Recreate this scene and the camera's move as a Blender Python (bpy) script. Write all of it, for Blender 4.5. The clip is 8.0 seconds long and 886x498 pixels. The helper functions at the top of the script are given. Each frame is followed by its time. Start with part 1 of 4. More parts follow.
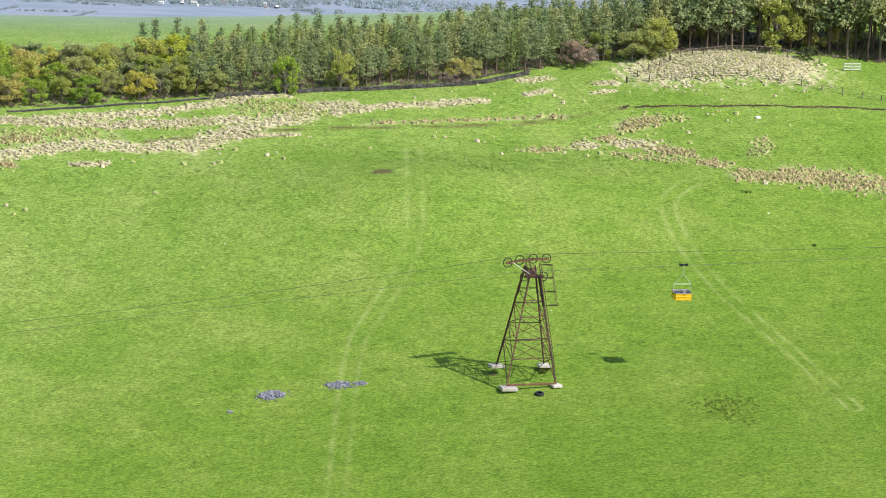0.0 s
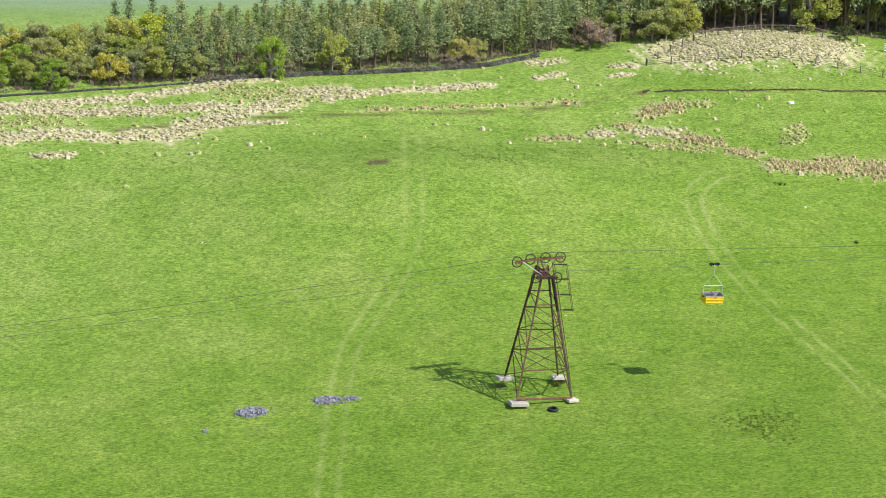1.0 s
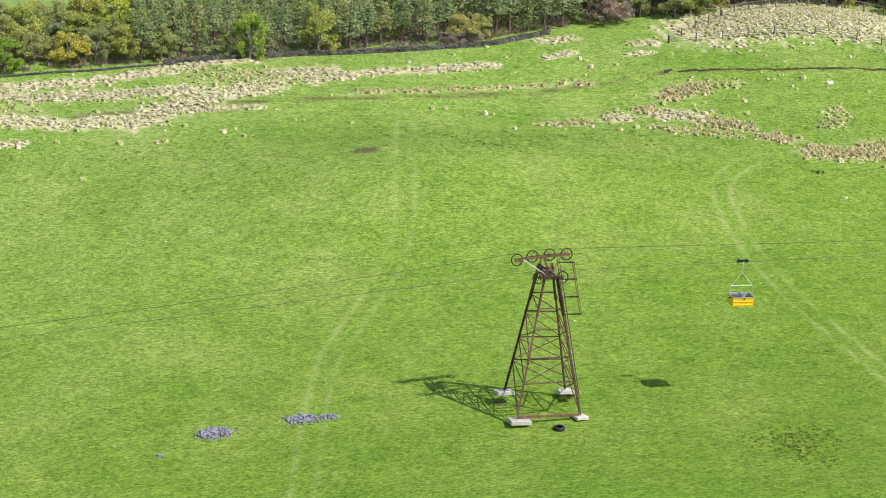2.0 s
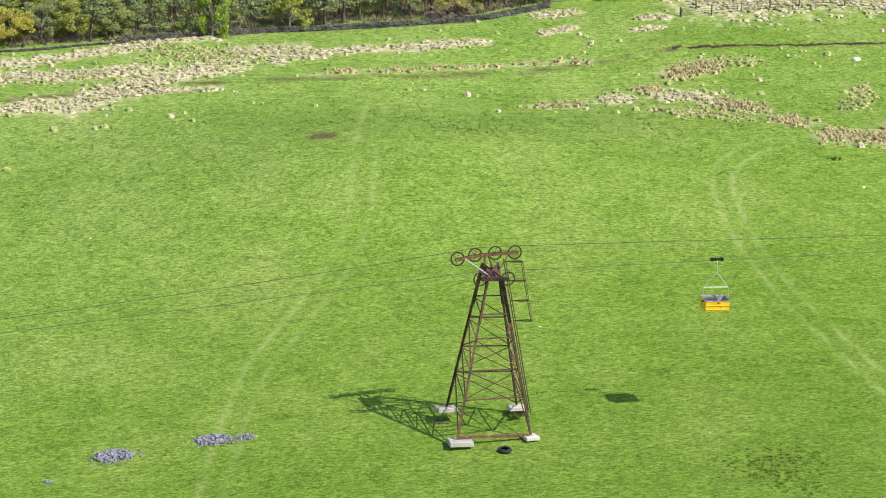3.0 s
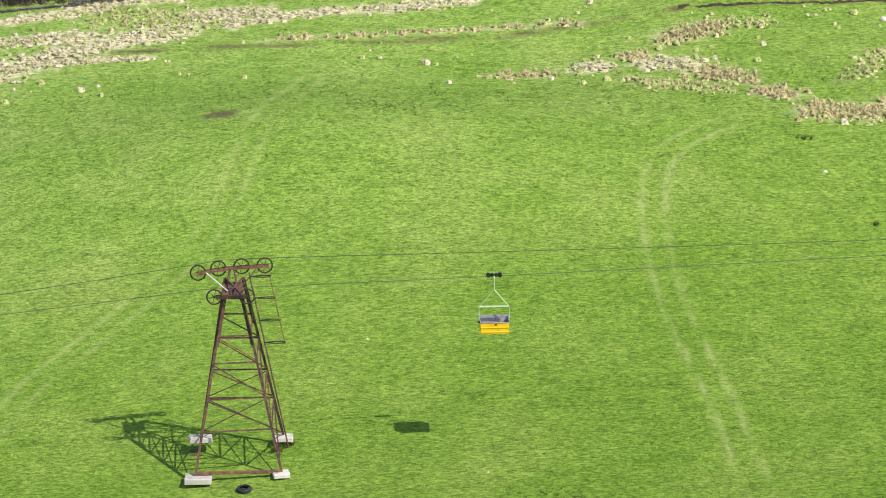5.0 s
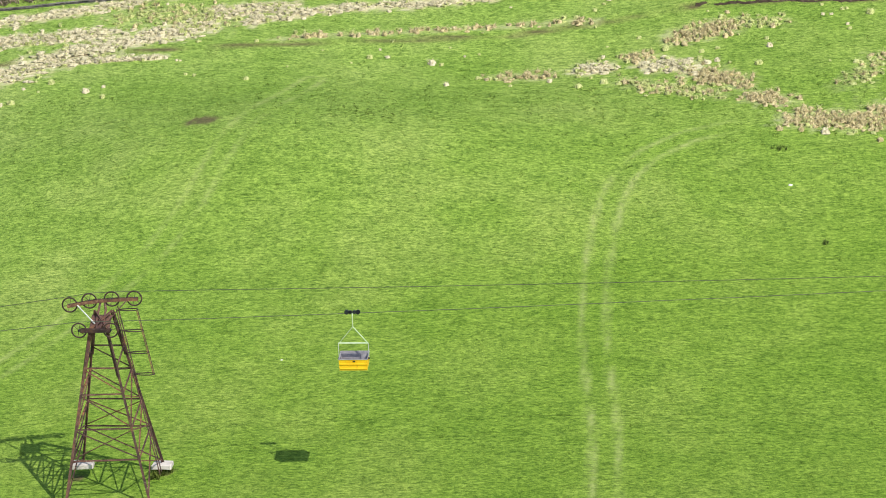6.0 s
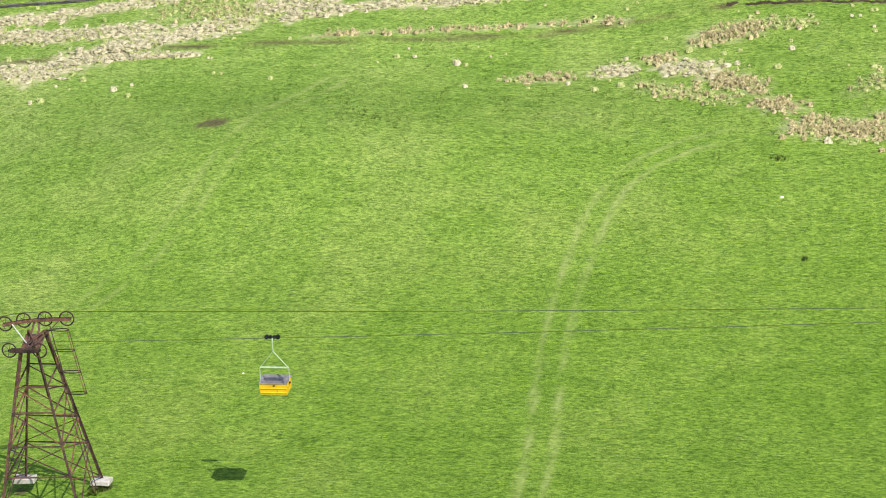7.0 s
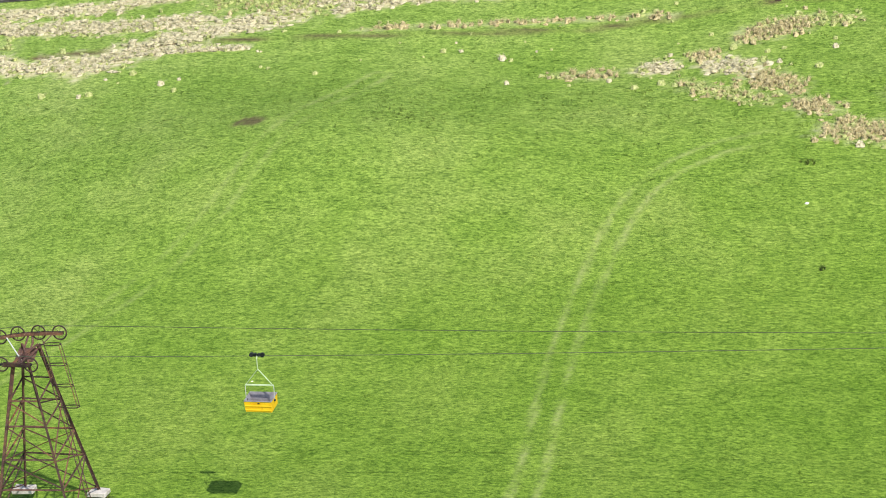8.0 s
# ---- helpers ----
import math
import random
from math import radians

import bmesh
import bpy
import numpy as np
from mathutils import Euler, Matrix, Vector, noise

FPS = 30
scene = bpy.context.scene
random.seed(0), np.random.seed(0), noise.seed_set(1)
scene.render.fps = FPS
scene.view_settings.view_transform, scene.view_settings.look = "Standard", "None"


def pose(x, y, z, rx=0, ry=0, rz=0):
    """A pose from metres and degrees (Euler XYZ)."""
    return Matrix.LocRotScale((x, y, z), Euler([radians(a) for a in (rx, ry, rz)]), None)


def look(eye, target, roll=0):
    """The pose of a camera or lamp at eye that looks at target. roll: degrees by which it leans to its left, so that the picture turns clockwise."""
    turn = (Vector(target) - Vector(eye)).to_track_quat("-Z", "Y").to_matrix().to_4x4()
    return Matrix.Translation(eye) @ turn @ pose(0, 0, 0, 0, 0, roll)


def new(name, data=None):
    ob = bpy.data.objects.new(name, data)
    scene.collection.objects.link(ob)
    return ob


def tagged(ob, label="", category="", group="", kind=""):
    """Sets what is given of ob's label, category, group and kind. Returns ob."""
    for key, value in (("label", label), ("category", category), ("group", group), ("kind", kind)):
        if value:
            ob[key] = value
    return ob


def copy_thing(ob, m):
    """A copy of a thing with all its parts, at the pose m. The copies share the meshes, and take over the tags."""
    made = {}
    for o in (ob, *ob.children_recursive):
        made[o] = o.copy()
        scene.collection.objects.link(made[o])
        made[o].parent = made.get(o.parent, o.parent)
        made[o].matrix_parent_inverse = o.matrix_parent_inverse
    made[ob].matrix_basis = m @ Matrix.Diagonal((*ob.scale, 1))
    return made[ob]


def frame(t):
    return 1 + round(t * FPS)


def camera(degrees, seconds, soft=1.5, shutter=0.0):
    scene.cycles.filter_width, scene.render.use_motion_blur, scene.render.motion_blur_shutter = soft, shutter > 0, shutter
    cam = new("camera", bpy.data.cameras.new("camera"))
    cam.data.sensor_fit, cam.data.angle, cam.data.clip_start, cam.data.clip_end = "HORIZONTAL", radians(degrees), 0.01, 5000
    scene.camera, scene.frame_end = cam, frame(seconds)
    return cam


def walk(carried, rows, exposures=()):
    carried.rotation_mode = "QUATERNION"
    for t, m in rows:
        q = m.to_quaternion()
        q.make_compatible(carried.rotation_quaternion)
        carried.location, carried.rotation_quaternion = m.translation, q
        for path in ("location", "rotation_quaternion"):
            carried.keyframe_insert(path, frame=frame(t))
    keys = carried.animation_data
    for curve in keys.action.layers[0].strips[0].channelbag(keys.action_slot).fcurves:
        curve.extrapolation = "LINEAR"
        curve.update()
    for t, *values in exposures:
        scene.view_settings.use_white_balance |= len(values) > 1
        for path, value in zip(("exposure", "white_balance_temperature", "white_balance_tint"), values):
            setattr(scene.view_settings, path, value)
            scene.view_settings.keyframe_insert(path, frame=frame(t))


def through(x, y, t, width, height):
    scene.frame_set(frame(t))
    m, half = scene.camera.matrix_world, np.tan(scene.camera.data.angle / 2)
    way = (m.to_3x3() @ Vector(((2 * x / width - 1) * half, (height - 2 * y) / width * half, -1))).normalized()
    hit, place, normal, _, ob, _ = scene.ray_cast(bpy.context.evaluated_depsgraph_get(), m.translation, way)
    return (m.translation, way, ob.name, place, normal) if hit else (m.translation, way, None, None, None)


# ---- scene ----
# the camera and its way
cam = camera(14, 8.0, 1.0)


def aim(t, x, y, z, pitch, yaw, roll):
    p, w = radians(pitch), radians(yaw)
    way = Vector((math.sin(w) * math.cos(p), math.cos(w) * math.cos(p), -math.sin(p)))
    eye = Vector((x, y, z))
    return t, look(eye, eye + way * 200, roll)


# seconds, eye, pitch down, heading, roll
WAY = [
    (0, -87.149, -240.096, 58.892, 10.944, 18.510, 3.177),
    (0.5, -82.498, -226.883, 55.818, 10.875, 18.452, 3.066),
    (1, -77.966, -213.771, 53.091, 10.875, 18.401, 2.957),
    (1.5, -72.950, -200.243, 49.904, 10.784, 18.270, 2.763),
    (3, -47.842, -168.384, 43.379, 11.022, 15.067, 1.807),
    (3.5, -36.514, -158.992, 41.613, 11.213, 13.070, 1.434),
    (4, -24.397, -148.654, 39.953, 11.475, 10.754, 0.914),
    (4.5, -13.639, -151.891, 42.210, 12.118, 7.431, 0.315),
    (5, -0.408, -154.275, 45.562, 13.035, 3.546, -0.309),
    (6.5, 40.061, -151.712, 55.213, 15.728, -8.457, -2.467),
    (7, 48.872, -149.406, 56.998, 16.250, -11.324, -2.970),
    (7.5, 55.958, -146.870, 58.934, 16.852, -13.833, -3.581),
    (8, 60.634, -144.891, 60.660, 17.390, -15.728, -3.954),
]

walk(cam, [aim(*row) for row in WAY])

# daylight: a high spring sun and a clear sky
SUN_WAY = Vector((0.450, -0.495, 0.744))
world = bpy.data.worlds.new("sky")
scene.world = world
world.use_nodes = True
sky = world.node_tree.nodes.new("ShaderNodeTexSky")
sky.sky_type, sky.sun_disc = "NISHITA", False
sky.sun_elevation = math.asin(SUN_WAY.z / SUN_WAY.length)
sky.sun_rotation = math.atan2(SUN_WAY.x, SUN_WAY.y)
background = world.node_tree.nodes["Background"]
world.node_tree.links.new(sky.outputs[0], background.inputs[0])
background.inputs[1].default_value = 0.13
sun = new("sun", bpy.data.lights.new("sun", "SUN"))
sun.data.energy, sun.data.angle, sun.data.color = 4.2, radians(0.53), (1.0, 0.95, 0.86)
sun.matrix_world = look(SUN_WAY * 100, (0, 0, 0))
scene.view_settings.exposure = 0.14


# ---- materials ----
class Nodes:
    """A node material, written short."""

    def __init__(self, name, roughness=0.8, metallic=0.0, specular=0.3):
        self.m = bpy.data.materials.new(name)
        self.m.use_nodes = True
        self.t = self.m.node_tree
        self.b = self.t.nodes["Principled BSDF"]
        self.b.inputs["Roughness"].default_value = roughness
        self.b.inputs["Metallic"].default_value = metallic
        self.b.inputs["Specular IOR Level"].default_value = specular

    def add(self, kind, **sets):
        n = self.t.nodes.new("ShaderNode" + kind)
        for k, v in sets.items():
            n.inputs[k].default_value = v
        return n

    def link(self, a, b):
        self.t.links.new(a, b)

    def noise(self, scale, detail=4.0, rough=0.6, stretch=(1, 1, 1)):
        co = self.add("TexCoord")
        mp = self.add("Mapping")
        mp.inputs["Scale"].default_value = stretch
        self.link(co.outputs["Object"], mp.inputs["Vector"])
        n = self.add("TexNoise", Scale=scale, Detail=detail, Roughness=rough)
        self.link(mp.outputs[0], n.inputs["Vector"])
        return n.outputs["Fac"]

    def ramp(self, fac, stops):
        r = self.t.nodes.new("ShaderNodeValToRGB")
        while len(r.color_ramp.elements) < len(stops):
            r.color_ramp.elements.new(0.5)
        for e, (p, c) in zip(r.color_ramp.elements, stops):
            e.position, e.color = p, (*c, 1)
        self.link(fac, r.inputs[0])
        return r.outputs[0]

    def mix(self, fac, a, b, how="MIX"):
        n = self.t.nodes.new("ShaderNodeMix")
        n.data_type, n.blend_type = "RGBA", how
        for s, v in ((n.inputs[0], fac), (n.inputs[6], a), (n.inputs[7], b)):
            if isinstance(v, (int, float)):
                s.default_value = v
            elif isinstance(v, tuple):
                s.default_value = (*v, 1)
            else:
                self.link(v, s)
        return n.outputs[2]

    def maths(self, how, a, b=0.0):
        n = self.t.nodes.new("ShaderNodeMath")
        n.operation, n.use_clamp = how, False
        for s, v in zip(n.inputs, (a, b)):
            if isinstance(v, (int, float)):
                s.default_value = v
            else:
                self.link(v, s)
        return n.outputs[0]

    def bump(self, height, strength, distance):
        n = self.add("Bump", Strength=strength, Distance=distance)
        self.link(height, n.inputs["Height"])
        self.link(n.outputs[0], self.b.inputs["Normal"])

    def attribute(self, name):
        n = self.t.nodes.new("ShaderNodeAttribute")
        n.attribute_name = name
        return n.outputs["Fac"]

    def island(self):
        return self.t.nodes.new("ShaderNodeNewGeometry").outputs["Random Per Island"]

    def each(self):
        return self.t.nodes.new("ShaderNodeObjectInfo").outputs["Random"]

    def done(self, colour):
        self.link(colour, self.b.inputs["Base Color"])
        return self.m

    def soften(self, up):
        """Leaves and blades take the light as the mass they belong to does, more than singly."""
        g = self.t.nodes.new("ShaderNodeNewGeometry")
        a = self.t.nodes.new("ShaderNodeVectorMath")
        a.operation = "ADD"
        a.inputs[1].default_value = (0, 0, up)
        b = self.t.nodes.new("ShaderNodeVectorMath")
        b.operation = "NORMALIZE"
        self.link(g.outputs["Normal"], a.inputs[0])
        self.link(a.outputs[0], b.inputs[0])
        self.link(b.outputs[0], self.b.inputs["Normal"])

    def shine_through(self, colour, amount):
        tr = self.t.nodes.new("ShaderNodeBsdfTranslucent")
        self.link(colour, tr.inputs[0])
        mx = self.t.nodes.new("ShaderNodeMixShader")
        mx.inputs[0].default_value = amount
        out = self.t.nodes["Material Output"]
        self.link(self.b.outputs[0], mx.inputs[1])
        self.link(tr.outputs[0], mx.inputs[2])
        self.link(mx.outputs[0], out.inputs[0])


def grass_tint(n):
    """Grazed turf: darker on the lower slope and eastward, paler and bluer uphill."""
    broad = n.ramp(n.noise(0.13, 4, 0.6), [(0.30, (0.150, 0.262, 0.026)), (0.5, (0.182, 0.292, 0.036)), (0.70, (0.225, 0.322, 0.052))])
    mid = n.ramp(n.noise(1.1, 7, 0.72, (0.6, 1.2, 1)), [(0.34, (0.80, 0.84, 0.80)), (0.5, (1.0, 1.0, 1.0)), (0.68, (1.16, 1.12, 1.2))])
    co = n.add("TexCoord")
    xyz = n.t.nodes.new("ShaderNodeSeparateXYZ")
    n.link(co.outputs["Object"], xyz.inputs[0])
    # brightening with distance is put into the turf colour along the slope
    far_fade = n.maths("ADD", n.maths("SUBTRACT", n.maths("MULTIPLY", xyz.outputs[1], 0.0115), n.maths("MULTIPLY", xyz.outputs[0], 0.0050)), 0.25)
    height = n.ramp(far_fade, [(0.0, (0.80, 0.84, 0.72)), (0.35, (1.0, 1.0, 1.0)), (0.95, (1.30, 1.20, 1.9))])
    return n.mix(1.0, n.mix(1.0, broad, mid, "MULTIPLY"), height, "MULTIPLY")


def make_ground():
    n = Nodes("pasture", 0.9, 0, 0.15)
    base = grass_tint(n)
    speck = n.ramp(n.noise(5.5, 7, 0.95, (0.55, 1.2, 1)), [(0.39, (0.26, 0.36, 0.28)), (0.5, (0.96, 1.0, 1.0)), (0.60, (1.9, 1.68, 2.0))])
    base = n.mix(1.0, base, speck, "MULTIPLY")
    worn = n.maths("MULTIPLY", n.attribute("wear"), n.ramp(n.noise(3.0, 5, 0.7), [(0.3, (0.2, 0.2, 0.2)), (0.6, (1, 1, 1))]))
    base = n.mix(worn, base, (0.42, 0.47, 0.17))
    straw = n.ramp(n.noise(2.4, 6, 0.75, (0.5, 1.2, 1)), [(0.3, (0.30, 0.31, 0.11)), (0.46, (0.62, 0.55, 0.32)), (0.66, (0.88, 0.80, 0.58))])
    base = n.mix(n.attribute("straw"), base, straw)
    earth = n.ramp(n.noise(6.0, 5, 0.7), [(0.3, (0.05, 0.034, 0.02)), (0.7, (0.17, 0.12, 0.075))])
    base = n.mix(n.attribute("soil"), base, earth)
    # distant meadows, woods and hills; blue valley haze is mixed into their colours
    cells = n.add("TexVoronoi", Scale=0.016, Randomness=0.9)
    co = n.add("TexCoord")
    mp = n.add("Mapping")
    mp.inputs["Scale"].default_value = (0.8, 0.42, 0.0)
    n.link(co.outputs["Object"], mp.inputs["Vector"])
    n.link(mp.outputs[0], cells.inputs["Vector"])
    sep = n.t.nodes.new("ShaderNodeSeparateColor")
    n.link(cells.outputs["Color"], sep.inputs[0])
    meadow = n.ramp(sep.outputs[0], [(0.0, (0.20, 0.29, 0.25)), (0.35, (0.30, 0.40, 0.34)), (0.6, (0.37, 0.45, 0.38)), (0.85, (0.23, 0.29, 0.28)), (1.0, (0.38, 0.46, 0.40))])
    hazy_hills = n.ramp(n.noise(0.011, 5, 0.65), [(0.35, (0.22, 0.28, 0.34)), (0.5, (0.31, 0.36, 0.45)), (0.65, (0.37, 0.38, 0.50))])
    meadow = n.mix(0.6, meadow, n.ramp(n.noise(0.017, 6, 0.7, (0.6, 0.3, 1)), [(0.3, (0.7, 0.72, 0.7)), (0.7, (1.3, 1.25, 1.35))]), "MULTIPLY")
    meadow = n.mix(n.attribute("far_haze"), meadow, hazy_hills)
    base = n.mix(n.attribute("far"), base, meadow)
    n.bump(n.noise(11.0, 5, 0.75, (0.6, 1.3, 1)), 0.8, 0.08)
    return n.done(base)


def make_blades():
    n = Nodes("grass_blades", 0.7, 0, 0.25)
    tint = n.ramp(n.island(), [(0.0, (0.42, 0.52, 0.40)), (0.45, (1.0, 1.0, 1.0)), (0.85, (1.35, 1.22, 1.3)), (1.0, (2.1, 1.7, 3.0))])
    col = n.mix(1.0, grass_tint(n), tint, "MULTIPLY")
    worn = n.attribute("wear")
    col = n.mix(worn, col, (0.46, 0.50, 0.20))
    n.shine_through(col, 0.5)
    n.soften(1.2)
    return n.done(col)


def make_leaf(name, dark, light, through=0.3, up=1.0):
    n = Nodes(name, 0.65, 0, 0.25)
    col = n.ramp(n.island(), [(0.0, dark), (0.6, tuple((a + b) / 2 for a, b in zip(dark, light))), (1.0, light)])
    vary = n.ramp(n.each(), [(0.0, (0.75, 0.85, 0.8)), (0.5, (1, 1, 1)), (1.0, (1.3, 1.12, 0.95))])
    col = n.mix(1.0, col, vary, "MULTIPLY")
    n.shine_through(col, through)
    n.soften(up)
    return n.done(col)


def make_shag(name, dark, light):
    """Matted dry stems: streaks that run up the tussock, paler and darker by the tuft."""
    n = Nodes(name, 0.9, 0, 0.1)
    col = n.ramp(n.noise(9.0, 6, 0.8, (1, 1, 0.3)), [(0.34, dark), (0.5, tuple((a + b) / 2 for a, b in zip(dark, light))), (0.64, light)])
    col = n.mix(1.0, col, n.ramp(n.island(), [(0.0, (0.70, 0.72, 0.62)), (0.5, (1, 1, 1)), (1.0, (1.08, 1.06, 1.0))]), "MULTIPLY")
    n.shine_through(col, 0.15)
    n.soften(1.3)
    return n.done(col)


def make_plain(name, stops, scale, roughness=0.8, bump=0.3, distance=0.01, metallic=0.0, stretch=(1, 1, 1), vary=0.25):
    n = Nodes(name, roughness, metallic)
    f = n.noise(scale, 6, 0.65, stretch)
    col = n.ramp(f, stops)
    if vary:
        col = n.mix(1.0, col, n.ramp(n.each(), [(0.0, (1 - vary,) * 3), (1.0, (1 + vary,) * 3)]), "MULTIPLY")
    if bump:
        n.bump(n.noise(scale * 4, 5, 0.7), bump, distance)
    return n.done(col)


def make_rust():
    n = Nodes("rusted_iron", 0.75, 0.25, 0.4)
    base = n.ramp(n.noise(2.5, 6, 0.7), [(0.30, (0.040, 0.026, 0.026)), (0.45, (0.100, 0.060, 0.058)), (0.56, (0.155, 0.088, 0.070)), (0.70, (0.260, 0.145, 0.070))])
    flake = n.ramp(n.noise(7.0, 5, 0.7), [(0.56, (0, 0, 0)), (0.66, (1, 1, 1))])
    col = n.mix(n.maths("MULTIPLY", flake, 0.55), base, (0.31, 0.25, 0.23))
    vary = n.ramp(n.each(), [(0.0, (0.4, 0.38, 0.38)), (0.4, (0.85, 0.82, 0.80)), (0.75, (1.25, 1.1, 0.98)), (1.0, (1.8, 1.5, 1.0))])
    col = n.mix(1.0, col, vary, "MULTIPLY")
    n.bump(n.noise(40, 4, 0.7), 0.4, 0.004)
    return n.done(col)


def make_yellow():
    n = Nodes("yellow_paint", 0.45, 0, 0.5)
    col = n.ramp(n.noise(1.8, 5, 0.6), [(0.3, (0.92, 0.50, 0.012)), (0.6, (1.0, 0.62, 0.02))])
    chip = n.ramp(n.noise(6.0, 6, 0.75), [(0.60, (0, 0, 0)), (0.66, (1, 1, 1))])
    col = n.mix(chip, col, (0.10, 0.045, 0.025))
    n.bump(n.noise(20, 4, 0.6), 0.2, 0.003)
    return n.done(col)


PASTURE = make_ground()
BLADES = make_blades()
RUST = make_rust()
YELLOW = make_yellow()
CONCRETE = make_plain("weathered_concrete", [(0.3, (0.40, 0.36, 0.32)), (0.5, (0.62, 0.57, 0.52)), (0.7, (0.72, 0.68, 0.63))], 3.0, 0.9, 0.5, 0.02)
STEEL = make_plain("pale_painted_steel", [(0.3, (0.45, 0.47, 0.44)), (0.7, (0.70, 0.72, 0.68))], 5.0, 0.5, 0.1, 0.003, 0.2)
GREEN_STEEL = make_plain("pale_green_steel", [(0.3, (0.40, 0.52, 0.30)), (0.7, (0.62, 0.72, 0.48))], 5.0, 0.5, 0.1, 0.003)
EARTH = make_plain("eroded_dark_earth", [(0.3, (0.022, 0.016, 0.010)), (0.55, (0.070, 0.050, 0.034)), (0.75, (0.150, 0.115, 0.085))], 3.0, 0.95, 0.6, 0.04)
DARK_STEEL = make_plain("greased_dark_steel", [(0.3, (0.012, 0.014, 0.018)), (0.7, (0.05, 0.055, 0.065))], 8.0, 0.45, 0.2, 0.004, 0.5)
LINING = make_plain("scraped_grey_steel", [(0.3, (0.22, 0.21, 0.23)), (0.7, (0.48, 0.46, 0.48))], 4.0, 0.55, 0.2, 0.004, 0.3)
IRON_DARK = make_plain("dark_rusted_iron", [(0.3, (0.028, 0.020, 0.020)), (0.55, (0.06, 0.040, 0.036)), (0.75, (0.13, 0.075, 0.045))], 5.0, 0.7, 0.3, 0.004, 0.3)
WIRE = make_plain("wire_rope", [(0.3, (0.05, 0.06, 0.04)), (0.7, (0.13, 0.14, 0.10))], 6.0, 0.6, 0, 0, 0.4)
RUBBER = make_plain("black_rubber", [(0.3, (0.012, 0.016, 0.018)), (0.7, (0.04, 0.05, 0.052))], 9.0, 0.7, 0.3, 0.01)
SHALE = make_plain("grey_shale", [(0.3, (0.12, 0.12, 0.15)), (0.5, (0.26, 0.26, 0.31)), (0.7, (0.42, 0.42, 0.47))], 3.0, 0.85, 0.5, 0.02)
STONE = make_plain("dry_stone", [(0.3, (0.06, 0.06, 0.052)), (0.5, (0.13, 0.125, 0.11)), (0.7, (0.25, 0.24, 0.21))], 2.0, 0.95, 0.6, 0.03)
LIMESTONE = make_plain("pale_boulder", [(0.3, (0.60, 0.58, 0.54)), (0.7, (0.85, 0.83, 0.79))], 3.0, 0.9, 0.5, 0.02)
POST = make_plain("weathered_timber", [(0.3, (0.10, 0.08, 0.06)), (0.7, (0.27, 0.23, 0.18))], 5.0, 0.9, 0.4, 0.01, 0, (1, 1, 0.2))
BARK = make_plain("pine_bark", [(0.3, (0.075, 0.055, 0.045)), (0.55, (0.17, 0.125, 0.10)), (0.75, (0.27, 0.20, 0.17))], 3.0, 0.95, 0.6, 0.03, 0, (1, 1, 0.25))
PALE_BARK = make_plain("grey_bark", [(0.3, (0.14, 0.12, 0.10)), (0.7, (0.36, 0.32, 0.28))], 3.0, 0.95, 0.5, 0.03, 0, (1, 1, 0.25))
BRICK = make_plain("red_brown_masonry", [(0.3, (0.20, 0.12, 0.10)), (0.7, (0.34, 0.21, 0.18))], 2.0, 0.9, 0.4, 0.03)
SLATE = make_plain("brown_slate_roof", [(0.3, (0.20, 0.15, 0.14)), (0.7, (0.36, 0.28, 0.26))], 1.5, 0.8, 0.4, 0.03)
RENDER_WHITE = make_plain("white_wall", [(0.3, (0.66, 0.66, 0.64)), (0.7, (0.85, 0.85, 0.83))], 0.8, 0.8, 0.1, 0.01)
PANE = make_plain("dark_window_glass", [(0.3, (0.015, 0.018, 0.02)), (0.7, (0.03, 0.035, 0.04))], 1.0, 0.15, 0, 0)
LEAF_PINE = make_leaf("pine_needles", (0.22, 0.29, 0.14), (0.62, 0.69, 0.33), 0.5, 0.8)
LEAF_LARCH = make_leaf("larch_needles", (0.19, 0.27, 0.085), (0.48, 0.57, 0.2), 0.45, 0.8)
LEAF_OAK = make_leaf("young_oak_leaves", (0.34, 0.38, 0.08), (0.74, 0.74, 0.2), 0.45, 0.8)
LEAF_LIME = make_leaf("fresh_green_leaves", (0.26, 0.38, 0.045), (0.64, 0.76, 0.13), 0.45, 0.8)
LEAF_BRONZE = make_leaf("bronze_buds", (0.36, 0.37, 0.12), (0.70, 0.69, 0.26), 0.45, 0.8)
LEAF_GREY = make_leaf("grey_green_leaves", (0.2, 0.25, 0.11), (0.42, 0.5, 0.25), 0.45, 0.8)
LEAF_TWIG = make_leaf("bare_twigs", (0.23, 0.185, 0.155), (0.46, 0.39, 0.33), 0.3, 0.8)
LEAF_YEW = make_leaf("dark_shrub_leaves", (0.04, 0.066, 0.024), (0.14, 0.19, 0.055), 0.3, 0.8)
# aerial haze is painted into these pale bluish leaves
LEAF_FAR = make_leaf("hazy_wood_leaves", (0.34, 0.41, 0.43), (0.47, 0.54, 0.53), 0.45, 1.0)
RUSH = make_shag("straw_rushes", (0.58, 0.51, 0.31), (0.93, 0.87, 0.63))
RUSH_BROWN = make_shag("brown_rushes", (0.40, 0.32, 0.14), (0.90, 0.80, 0.48))
RUSH_GREEN = make_shag("green_rushes", (0.34, 0.42, 0.10), (0.80, 0.83, 0.40))
WEED = make_leaf("dark_green_weeds", (0.11, 0.18, 0.034), (0.23, 0.32, 0.065), 0.45, 1.5)


